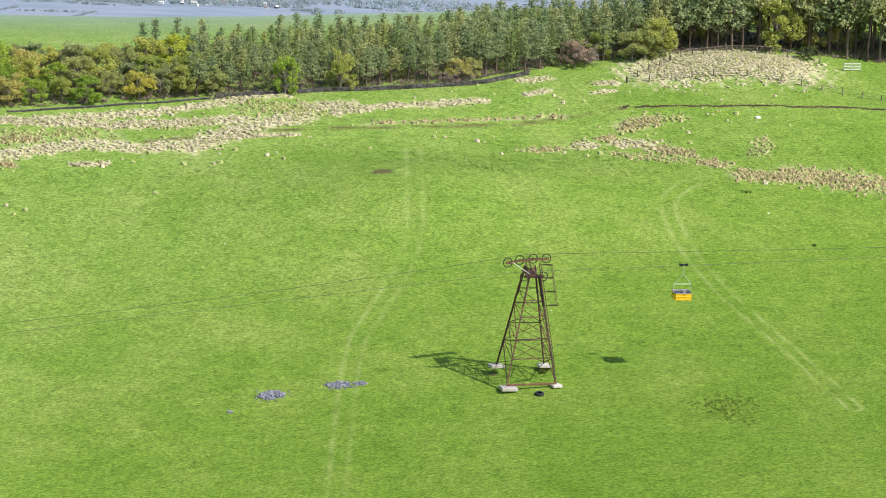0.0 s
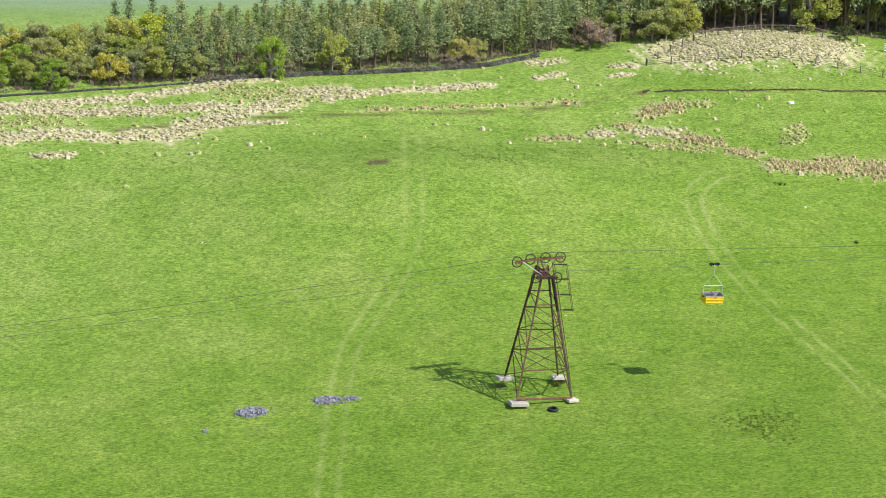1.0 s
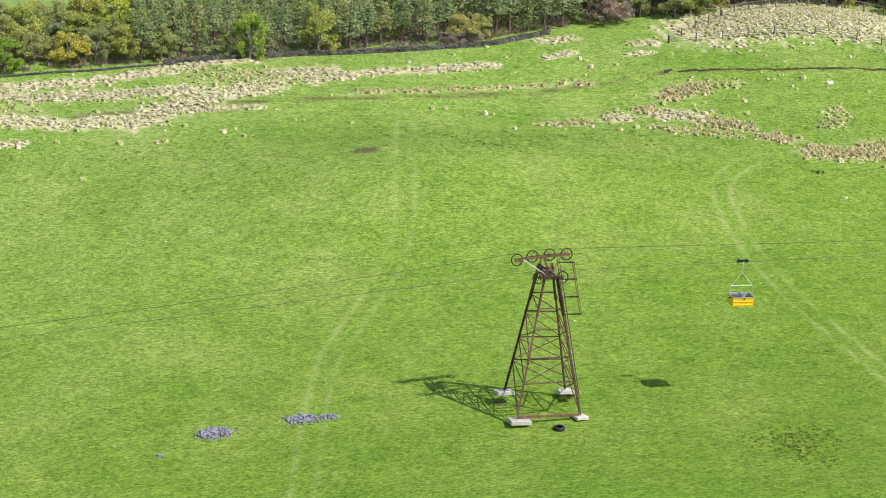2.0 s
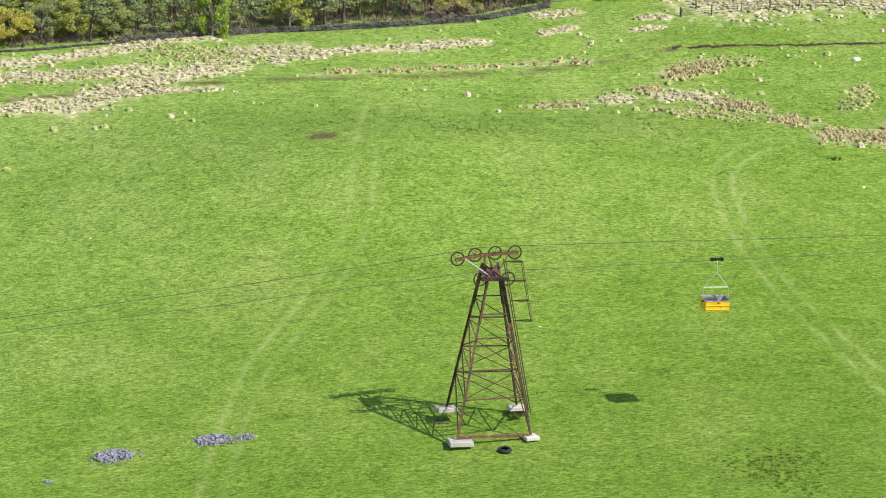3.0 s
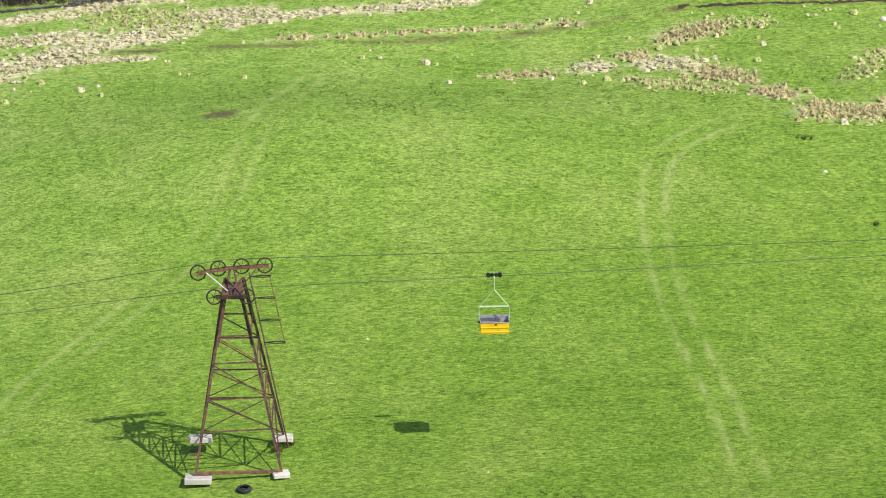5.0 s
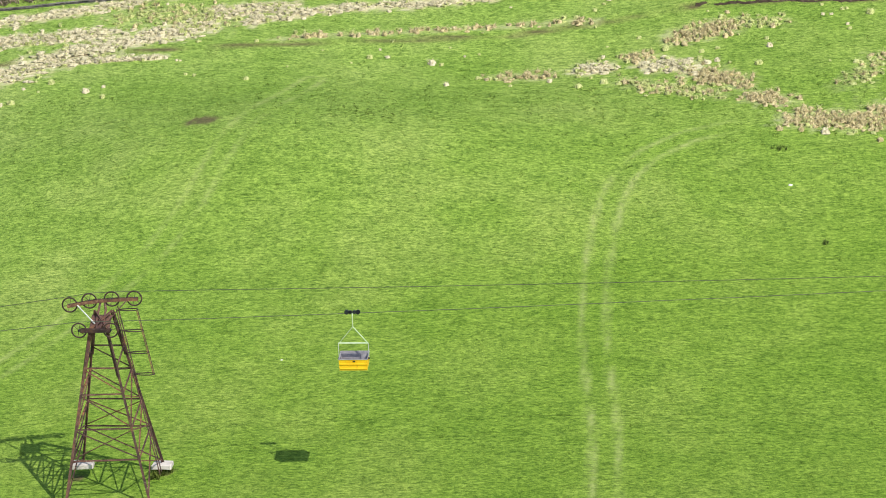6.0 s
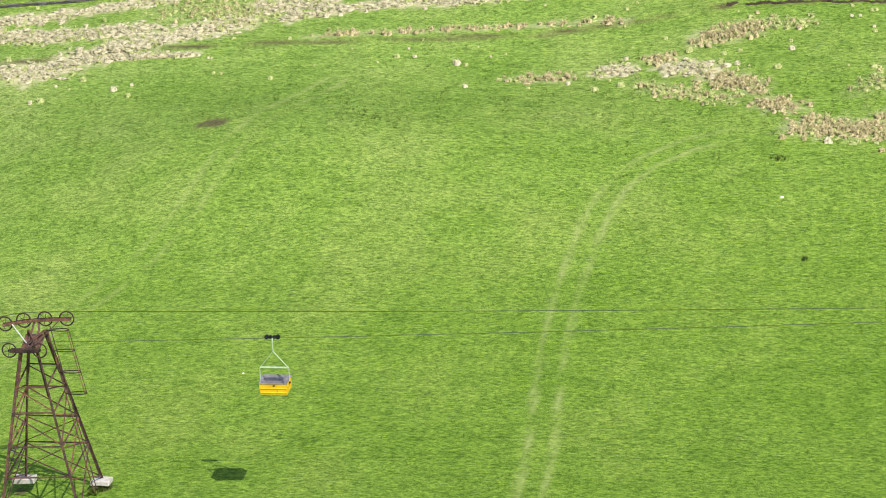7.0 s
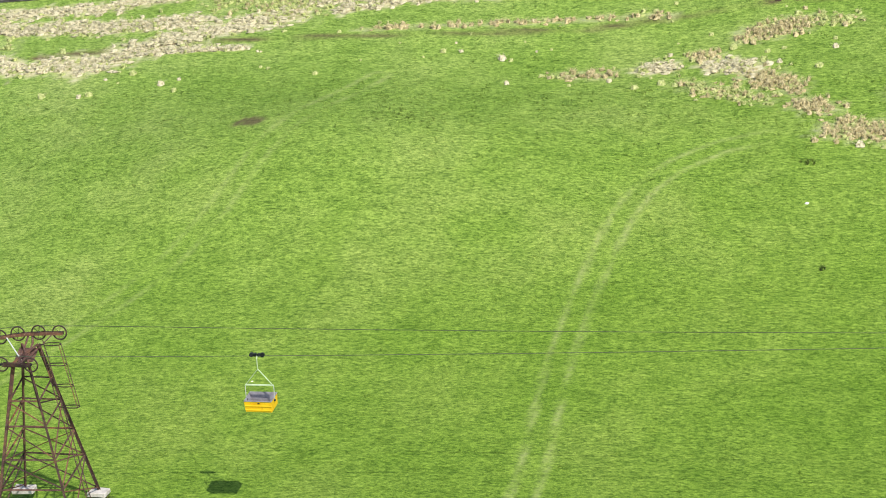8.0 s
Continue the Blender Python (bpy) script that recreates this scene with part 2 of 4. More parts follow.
# ---- small tools ----
def mesh_of(name, verts, faces, material, smooth=False):
    me = bpy.data.meshes.new(name)
    me.from_pydata([tuple(map(float, v)) for v in verts], [], [tuple(int(i) for i in f) for f in faces])
    me.materials.append(material)
    if smooth:
        me.polygons.foreach_set("use_smooth", [True] * len(me.polygons))
    return me


def link_mesh(name, me, parent=None, label=""):
    ob = new(name, me)
    if parent is not None:
        ob.parent = parent
    if label:
        ob["label"] = label
    return ob


def part(name, bm, material, parent, label=""):
    me = bpy.data.meshes.new(name)
    bm.to_mesh(me)
    bm.free()
    me.materials.append(material)
    return link_mesh(name, me, parent, label)


def thing(name, place, label, category, group="", kind=""):
    ob = new(name)
    ob.empty_display_size = 0.2
    ob.location = place
    return tagged(ob, label, category, group, kind)


def axes(p, q):
    d = (Vector(q) - Vector(p)).normalized()
    up = Vector((0, 0, 1)) if abs(d.z) < 0.95 else Vector((0, 1, 0))
    u = d.cross(up).normalized()
    return d, u, u.cross(d).normalized()


def angle_bar(bm, p, q, size=0.09, thick=0.014, turn=0.0):
    """A rolled steel angle from p to q."""
    d, u, v = axes(p, q)
    c, s = math.cos(turn), math.sin(turn)
    u, v = u * c + v * s, v * c - u * s
    ring = [(0, 0), (size, 0), (size, thick), (thick, thick), (thick, size), (0, size)]
    ends = [[bm.verts.new(Vector(e) + u * (a - size / 3) + v * (b - size / 3)) for a, b in ring] for e in (p, q)]
    for i in range(6):
        j = (i + 1) % 6
        bm.faces.new((ends[0][i], ends[0][j], ends[1][j], ends[1][i]))
    bm.faces.new(ends[0][::-1])
    bm.faces.new(ends[1])
    return bm


def rod(bm, p, q, r0, r1=None, sides=8):
    r1 = r0 if r1 is None else r1
    d, u, v = axes(p, q)
    a = [2 * math.pi * i / sides for i in range(sides)]
    ends = [[bm.verts.new(Vector(e) + (u * math.cos(k) + v * math.sin(k)) * r) for k in a] for e, r in ((p, r0), (q, r1))]
    for i in range(sides):
        j = (i + 1) % sides
        bm.faces.new((ends[0][i], ends[0][j], ends[1][j], ends[1][i]))
    bm.faces.new(ends[0][::-1])
    bm.faces.new(ends[1])
    return bm


def bent(bm, pts, r, sides=6):
    for a, b in zip(pts, pts[1:]):
        rod(bm, a, b, r, r, sides)
    return bm


def block(bm, centre, size, bevel=0.0, turn=None):
    made = bmesh.ops.create_cube(bm, size=1)["verts"]
    for v in made:
        v.co = Vector((v.co.x * size[0], v.co.y * size[1], v.co.z * size[2]))
        if turn is not None:
            v.co = turn @ v.co
        v.co += Vector(centre)
    if bevel:
        edges = list({e for v in made for e in v.link_edges})
        bmesh.ops.bevel(bm, geom=edges, offset=bevel, segments=1, affect="EDGES")
    return bm


def ring_tube(bm, centre, radius, tube, axis="y", steps=24, sides=6, squash=1.0):
    """A round rim whose axle lies along the named axis."""
    rows = []
    for i in range(steps):
        a = 2 * math.pi * i / steps
        row = []
        for k in range(sides):
            b = 2 * math.pi * k / sides
            r = radius + tube * math.cos(b)
            x, y, z = r * math.cos(a), tube * squash * math.sin(b), r * math.sin(a)
            row.append(bm.verts.new(Vector(centre) + (Vector((x, y, z)) if axis == "y" else Vector((x, z, y)))))
        rows.append(row)
    for i in range(steps):
        for k in range(sides):
            n, m = rows[(i + 1) % steps], rows[i]
            bm.faces.new((m[k], n[k], n[(k + 1) % sides], m[(k + 1) % sides]))
    return bm


# ---- the lie of the land ----
def smooth_step(a, b, v):
    s = np.clip((v - a) / (b - a), 0, 1)
    return s * s * (3 - 2 * s)


def to_line(x, y, pts):
    """Distance from a line of points, and how far along it."""
    best, side = np.full(np.shape(x), 1e9), np.zeros(np.shape(x))
    for (ax, ay), (bx, by) in zip(pts, pts[1:]):
        dx, dy = bx - ax, by - ay
        s = np.clip(((x - ax) * dx + (y - ay) * dy) / (dx * dx + dy * dy), 0, 1)
        ex, ey = x - ax - s * dx, y - ay - s * dy
        d = np.hypot(ex, ey)
        side = np.where(d < best, np.sign(dx * ey - dy * ex), side)
        best = np.minimum(best, d)
    return best, side


def ripple(x, y, scale, seed):
    """Cheap smooth unevenness from a few crossing waves."""
    r = np.random.RandomState(seed)
    out = np.zeros(np.shape(x))
    for _ in range(7):
        a, k, p = r.uniform(0, 2 * np.pi), r.uniform(0.6, 1.7) / scale, r.uniform(0, 6.3)
        out = out + np.sin((x * np.cos(a) + y * np.sin(a)) * k * 2 * np.pi + p)
    return out / 4


TRACK_WEST = [(4.60, 43.17), (1.38, 32.42), (-0.05, 27.23), (-1.48, 23.66), (-3.31, 20.32), (-6.53, 15.12), (-9.42, 10.56), (-11.68, 5.07), (-13.55, -0.37), (-16.02, -7.79), (-23.41, -30.03)]
TRACK_EAST = [(22.60, -8.00), (22.30, -1.30), (22.12, 4.45), (21.70, 8.79), (21.26, 14.33), (21.18, 19.92), (21.44, 24.29), (21.83, 27.52), (22.47, 30.03), (23.64, 32.16), (25.73, 34.33), (27.93, 35.35)]
BANK = [(25.99, 50.58), (26.93, 50.66), (30.52, 50.54), (34.14, 50.13), (39.98, 49.67), (52.28, 48.78)]
SHEEP_PATH = [(-17.56, 47.01), (-7.97, 47.88), (-2.35, 48.23), (4.45, 48.42), (10.19, 48.74), (15.33, 48.93), (21.04, 49.71), (26.14, 50.59)]


def field(x, y):
    cx = 66 * np.tanh(np.asarray(x, float) / 66)
    cy = np.clip(np.asarray(y, float), -40, 72)
    a, b = cx / 40, (cy - 20) / 40
    return (3.862 * a ** 0 * b ** 0 + 8.756 * a ** 0 * b ** 1 + 2.810 * a ** 0 * b ** 2 + -0.686 * a ** 0 * b ** 3 + 2.414 * a ** 1 * b ** 0 + -0.490 * a ** 1 * b ** 1 + -0.244 * a ** 1 * b ** 2 + -1.767 * a ** 2 * b ** 0 + 1.370 * a ** 2 * b ** 1 + -0.336 * a ** 3 * b ** 0 + -1.954 * a ** 0 * b ** 4 + 1.015 * a ** 2 * b ** 2
            + 2 * np.exp(-((x - 3) / 15) ** 2 - ((y - 33) / 8) ** 2) - 1.1 * np.exp(-((x - 16) / 14) ** 2 - ((y - 45) / 7) ** 2))


def land(x, y):
    """Height of the ground: the hill pasture, and the valley side far beyond it."""
    x, y = np.asarray(x, float), np.asarray(y, float)
    z = field(x, y)
    d, side = to_line(x, y, BANK)
    z = z + 0.20 * smooth_step(-0.18, 0.18, d * side) * smooth_step(3.5, 0.4, d)
    d, side = to_line(x, y, SHEEP_PATH)
    z = z + 0.13 * smooth_step(-0.15, 0.15, d * side) * smooth_step(2.0, 0.2, d)
    z = z + 0.05 * ripple(x, y, 9, 3) * smooth_step(4, 9, np.hypot(x, y))
    z = z + 0.7 * np.exp(-((x - 40.16) / 7.5) ** 2 - ((y - 59.12) / 5) ** 2)
    away = np.hypot(x + 87.1, y + 240.1)
    steep = np.tan(np.radians(-8.27 + 1.61 * smooth_step(math.log(400), math.log(5200), np.log(np.maximum(away, 1)))))
    valley = 58.9 + away * steep + away * 0.0016 * ripple(x, y, 700, 8) * smooth_step(400, 900, away)
    return z + (valley - z) * smooth_step(74, 190, y)


def ground_z(x, y):
    return float(land(x, y))


def spread(core, out, n):
    """Grid lines: even over the core, then ever wider to the far edge."""
    lo, hi, step = core
    mid = list(np.arange(lo, hi + 1e-6, step))
    left = [lo - (lo - out[0]) * (k / n) ** 3 - step * k for k in range(n, 0, -1)]
    right = [hi + (out[1] - hi) * (k / n) ** 3 + step * k for k in range(1, n + 1)]
    return np.array(left + mid + right)


def build_ground():
    gx = spread((-42, 52, 0.27), (-2600, 2600), 46)
    gy = spread((-24, 64, 0.27), (-420, 5600), 70)
    x, y = np.meshgrid(gx, gy)
    x, y = x.ravel(), y.ravel()
    z = land(x, y)
    w, h = len(gx), len(gy)
    i = (np.arange(h - 1)[:, None] * w + np.arange(w - 1)[None, :]).ravel()
    faces = np.stack([i, i + 1, i + 1 + w, i + w], 1)
    me = bpy.data.meshes.new("ground")
    me.vertices.add(len(x))
    me.vertices.foreach_set("co", np.stack([x, y, z], 1).ravel())
    me.loops.add(faces.size)
    me.loops.foreach_set("vertex_index", faces.ravel())
    me.polygons.add(len(faces))
    me.polygons.foreach_set("loop_start", np.arange(0, faces.size, 4))
    me.polygons.foreach_set("use_smooth", np.ones(len(faces), bool))
    me.update(calc_edges=True)
    me.materials.append(PASTURE)
    # the last mask brings in the painted haze with distance
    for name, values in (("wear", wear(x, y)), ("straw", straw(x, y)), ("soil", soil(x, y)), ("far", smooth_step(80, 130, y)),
                         ("far_haze", smooth_step(560, 1150, y + 260 * ripple(x, y, 600, 5)))):
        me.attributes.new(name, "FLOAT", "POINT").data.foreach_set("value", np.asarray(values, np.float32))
    return tagged(link_mesh("ground", me), "bright green grazed hill pasture with rush beds and wheel tracks", "ground", "", "structure")


def wear(x, y):
    out = np.zeros(np.shape(x))
    for line, half, wide, much in ((TRACK_WEST, 0.62, 0.18, 0.50), (TRACK_EAST, 0.60, 0.17, 0.64)):
        d, _ = to_line(x, y, line)
        out = np.maximum(out, much * np.exp(-((d - half) / wide) ** 2) * np.clip(0.7 + 0.7 * ripple(x, y, 5, 2), 0.08, 1.2))
    return np.clip(out, 0, 1)


# beds of rushes: a line through the bed, its half width, how many tufts, and the sort
BEDS = [
    ([(15.04, 43.93), (17.66, 43.71)], 0.59, 26, "brown"),
    ([(19.6, 44.33), (21.05, 44.54)], 0.68, 34, "straw"),
    ([(22.31, 45.58), (23.61, 45.31)], 0.51, 26, "brown"),
    ([(23.49, 44.47), (25.62, 43.72)], 0.85, 55, "straw"),
    ([(25.98, 42.86), (28.67, 40.82)], 0.94, 80, "brown"),
    ([(22.01, 42.18), (27.56, 39.54)], 0.77, 60, "green"),
    ([(29.22, 38.95), (30.88, 38.45)], 0.77, 50, "brown"),
    ([(31.26, 36.27), (36.14, 35.73)], 1.02, 130, "brown"),
    ([(36.12, 36.35), (43.6, 34.58)], 1.61, 260, "brown"),
    ([(24.79, 47.48), (27.8, 48)], 0.85, 80, "brown"),
    ([(27.43, 48.6), (30.81, 48.25)], 0.59, 44, "green"),
    ([(34.4, 40.22), (36.19, 42.99)], 0.94, 36, "green"),
    ([(18.94, 57.76), (21.26, 57.91)], 0.59, 26, "straw"),
    ([(25.56, 56.25), (27.46, 56.15)], 0.51, 22, "straw"),
    ([(31.84, 58.35), (37.87, 59.06), (44.42, 57.5)], 3.06, 900, "straw"),
    ([(35.07, 60.55), (39.55, 60.98), (45.5, 59.11)], 1.87, 420, "straw"),
    ([(-28.57, 52.57), (-19.39, 50.68), (-13.14, 50.54), (-8.18, 50.79)], 0.75, 420, "straw"),
    ([(-25.75, 52.39), (-15.45, 53.16), (-9.69, 54.63), (-6.31, 56.18), (-3.26, 56.31)], 0.7, 190, "straw"),
    ([(-29.82, 45.85), (-22.52, 47.23), (-17.58, 45.89), (-14.15, 46.25)], 0.9, 150, "straw"),
    ([(-14.34, 45.46), (-10.45, 47.58), (-7.05, 49.43), (-2.62, 51.20)], 1.1, 230, "straw"),
    ([(-10.60, 46.99), (-7.13, 47.22), (-4.44, 47.23)], 0.3, 50, "straw"),
    ([(-24.23, 43.50), (-21.45, 43.34)], 0.3, 34, "straw"),
    ([(-29.35, 48.41), (-26.07, 48.34)], 0.6, 50, "brown"),
    ([(-30.06, 44.56), (-29.02, 43.95)], 0.35, 26, "brown"),
    ([(0.00, 51.65), (4.89, 52.86), (9.01, 53.00), (14.10, 53.60)], 0.55, 120, "straw"),
    ([(-2.11, 53.09), (2.01, 53.42)], 0.9, 90, "straw"),
    ([(-7.47, 53.59), (-1.41, 52.00)], 1.6, 110, "green"),
    ([(1.75, 48.96), (7.94, 49.44), (15.24, 49.90), (20.39, 49.84)], 0.3, 60, "brown"),
    ([(-29.11, 49.68), (-19.84, 48.63)], 1, 90, "green"),
    ([(18.23, 54.31), (20.59, 55.08)], 0.35, 16, "straw"),
    ([(24.41, 53.93), (26.46, 54.48)], 0.3, 12, "straw"),
]


def straw(x, y):
    out = np.zeros(np.shape(x))
    for line, half, _, sort in BEDS:
        d, _ = to_line(x, y, line)
        out = np.maximum(out, smooth_step(half * 1.5, half * 0.4, d + 0.5 * half * ripple(x, y, 1.6, 6) + 0.35 * half * ripple(x, y, 0.6, 16)) * (0.12 if sort == "green" else 0.85 if sort == "straw" else 0.3))
    return out


PATCHES = [(-0.56, 35.21, 0.9), (-1.9, 1.6, 0.35), (2.1, 1.5, 0.4)]


def soil(x, y):
    out = np.zeros(np.shape(x))
    d, side = to_line(x, y, BANK)
    out = np.maximum(out, 0.6 * np.exp(-(d / 0.12) ** 2))
    d, side = to_line(x, y, SHEEP_PATH)
    out = np.maximum(out, 0.95 * np.exp(-(d / 0.17) ** 2) * np.clip(0.7 + 0.8 * ripple(x, y, 6, 9), 0, 1))
    for px, py, r in PATCHES:
        out = np.maximum(out, 0.85 * smooth_step(r, r * 0.5, np.hypot((x - px) * 0.8, y - py) + 0.25 * r * ripple(x, y, 0.9, 4)))
    return np.clip(out, 0, 1)


ground = build_ground()


def build_bank():
    """The torn edge of the turf above a wet hollow: an uneven earth face."""
    r = np.random.RandomState(6)
    pts = []
    for (ax, ay), (bx, by) in zip(BANK, BANK[1:]):
        n = max(2, int(math.hypot(bx - ax, by - ay) / 0.16))
        pts += [(ax + (bx - ax) * i / n, ay + (by - ay) * i / n) for i in range(n)]
    verts, faces = [], []
    for i, (x, y) in enumerate(pts):
        w = 0.025 * math.sin(i * 0.11) + 0.015 * math.sin(i * 0.57 + 1) + r.uniform(-0.03, 0.03)
        high = max(0.02, 0.045 + 0.015 * math.sin(i * 0.13) + r.uniform(-0.025, 0.025)) * min(1, i / 8)
        for dy, up in ((-0.09, -0.06), (-0.06, 0.01), (-0.05, 0.01 + 0.4 * high), (-0.01, 0.01 + 0.7 * high), (0.03, 0.01 + 0.4 * high), (0.06, -0.05)):
            verts.append((x + r.uniform(-0.03, 0.03), y + w + dy, ground_z(x, y + w + dy) + up))
    for i in range(len(pts) - 1):
        for k in range(5):
            a = i * 6 + k
            faces.append((a, a + 6, a + 7, a + 1))
    return tagged(link_mesh("earth_bank", mesh_of("earth_bank", verts, faces, EARTH)), "dark eroded earth bank under torn turf", "bank", "", "structure")


build_bank()


# ---- foliage and blades, as flat lists of corners ----
def quads(places, size, rng, flat=0.0):
    """Small leaf-shaped faces at the given places, each turned at random."""
    n = len(places)
    u = rng.normal(size=(n, 3))
    u[:, 2] *= 1 - flat
    u /= np.linalg.norm(u, axis=1)[:, None]
    v = np.cross(u, rng.normal(size=(n, 3)))
    v /= np.linalg.norm(v, axis=1)[:, None] + 1e-9
    s = size * rng.uniform(0.6, 1.4, (n, 1))
    p = np.asarray(places)
    corners = np.stack([p - u * s, p - v * s * 0.55, p + u * s, p + v * s * 0.55], 1).reshape(-1, 3)
    return corners, np.arange(4 * n).reshape(-1, 4)


def tufts(xs, ys, rng, blades, height, spread_r, width, zs=None, droop=0.5):
    """Upright curved blades in clumps: two faces each."""
    n = len(xs)
    zs = land(xs, ys) if zs is None else zs
    base = np.repeat(np.stack([xs, ys, zs], 1), blades, 0)
    tall = np.repeat(np.broadcast_to(height, (n,)), blades) * rng.uniform(0.55, 1.2, n * blades)
    wide = np.repeat(np.broadcast_to(spread_r, (n,)), blades)
    a, r = rng.uniform(0, 2 * np.pi, n * blades), np.sqrt(rng.uniform(0, 1, n * blades))
    out = np.stack([np.cos(a), np.sin(a), np.zeros(n * blades)], 1)
    root = base + out * (r * wide)[:, None] * 0.55 - np.array([0, 0, 0.02])
    mid = root + out * (wide * r * 0.45)[:, None] + np.array([0, 0, 1.0]) * (tall * 0.62)[:, None]
    tip = root + out * (wide * r * 0.9 + tall * droop * rng.uniform(0.1, 1, n * blades))[:, None] + np.array([0, 0, 1.0]) * tall[:, None]
    b = a + np.pi / 2 + rng.normal(0, 0.35, n * blades)
    w = np.stack([np.cos(b), np.sin(b), np.zeros(n * blades)], 1) * (width * rng.uniform(0.6, 1.3, n * blades))[:, None]
    verts = np.stack([root - w * 0.6, root + w * 0.6, mid + w * 0.5, mid - w * 0.5, tip], 1).reshape(-1, 3)
    k = np.arange(n * blades)[:, None] * 5
    return verts, np.concatenate([k + np.array([[0, 1, 2]]), k + np.array([[0, 2, 3]]), k + np.array([[3, 2, 4]])], 0)


def domes(xs, ys, rng, high, wide, zs=None, ragged=0.35):
    """Shaggy hummocks, as tussocks look from above: joined low domes with torn outlines."""
    n, around, up = len(xs), 9, 4
    zs = land(xs, ys) if zs is None else zs
    a = np.arange(around) * 2 * np.pi / around
    rings = []
    for k in range(up):
        e = k / up * np.pi / 2
        rr = np.cos(e) ** 0.8 * (1 + rng.uniform(-ragged, ragged, (n, around)))
        hh = (np.sin(e) + rng.uniform(-0.12, 0.22, (n, around)) * (k > 0)) * rng.uniform(0.9, 1.1, (n, 1))
        rings.append(np.stack([xs[:, None] + np.cos(a + 0.3 * k) * rr * wide[:, None], ys[:, None] + np.sin(a + 0.3 * k) * rr * wide[:, None], zs[:, None] - 0.04 * (k == 0) + hh * high[:, None]], 2))
    top = np.stack([xs, ys, zs + high * rng.uniform(0.9, 1.2, n)], 1)[:, None, :]
    v = np.concatenate(rings + [top], 1)
    per = around * up + 1
    f = []
    for k in range(up - 1):
        for i in range(around):
            j = (i + 1) % around
            f += [(k * around + i, k * around + j, (k + 1) * around + j), (k * around + i, (k + 1) * around + j, (k + 1) * around + i)]
    for i in range(around):
        f.append(((up - 1) * around + i, (up - 1) * around + (i + 1) % around, per - 1))
    faces = (np.arange(n)[:, None, None] * per + np.array(f)[None]).reshape(-1, 3)
    return v.reshape(-1, 3), faces


def joined(*lots):
    verts, faces, k = [], [], 0
    for v, f in lots:
        verts.append(v)
        faces.append(np.asarray(f) + k)
        k += len(v)
    return np.concatenate(verts), np.concatenate(faces)


def fast_mesh(name, verts, faces, material):
    me = bpy.data.meshes.new(name)
    faces = np.asarray(faces)
    k = faces.shape[1]
    me.vertices.add(len(verts))
    me.vertices.foreach_set("co", np.asarray(verts, np.float32).ravel())
    me.loops.add(faces.size)
    me.loops.foreach_set("vertex_index", faces.ravel().astype(np.int32))
    me.polygons.add(len(faces))
    me.polygons.foreach_set("loop_start", np.arange(0, faces.size, k, dtype=np.int32))
    me.update(calc_edges=True)
    me.materials.append(material)
    return me


# ---- the lattice tower of the ropeway ----
FEET = {"fl": (-1.90, -1.62, 0.10), "fr": (1.86, -1.56, 0.20), "rl": (-1.62, 1.60, 1.00), "rr": (2.02, 1.62, 0.95)}
TOPS = {"fl": (-0.46, -1.02, 8.10), "fr": (0.28, -1.02, 8.10), "rl": (-0.42, 0.16, 8.62), "rr": (0.36, 0.16, 8.62)}
RAIL_Y, ARM_Y = 0.50, -1.30


def on_leg(k, s):
    return Vector(FEET[k]).lerp(Vector(TOPS[k]), s)


def wheel(parent, place, radius):
    w = thing("rope_wheel", (0, 0, 0), "", "")
    w.parent = parent
    w.location = place
    part("rim", ring_tube(bmesh.new(), (0, 0, 0), radius, 0.036, "y", 28, 6, 1.3), IRON_DARK, w)
    bm = bmesh.new()
    for i in range(6):
        a = math.pi * 2 * i / 6 + 0.3
        rod(bm, (0, 0, 0), (radius * math.cos(a), 0, radius * math.sin(a)), 0.013, 0.011, 5)
    part("spokes", bm, RUST, w)
    part("hub", rod(bmesh.new(), (0, -0.09, 0), (0, 0.09, 0), 0.05, 0.05, 10), DARK_STEEL, w)
    return w


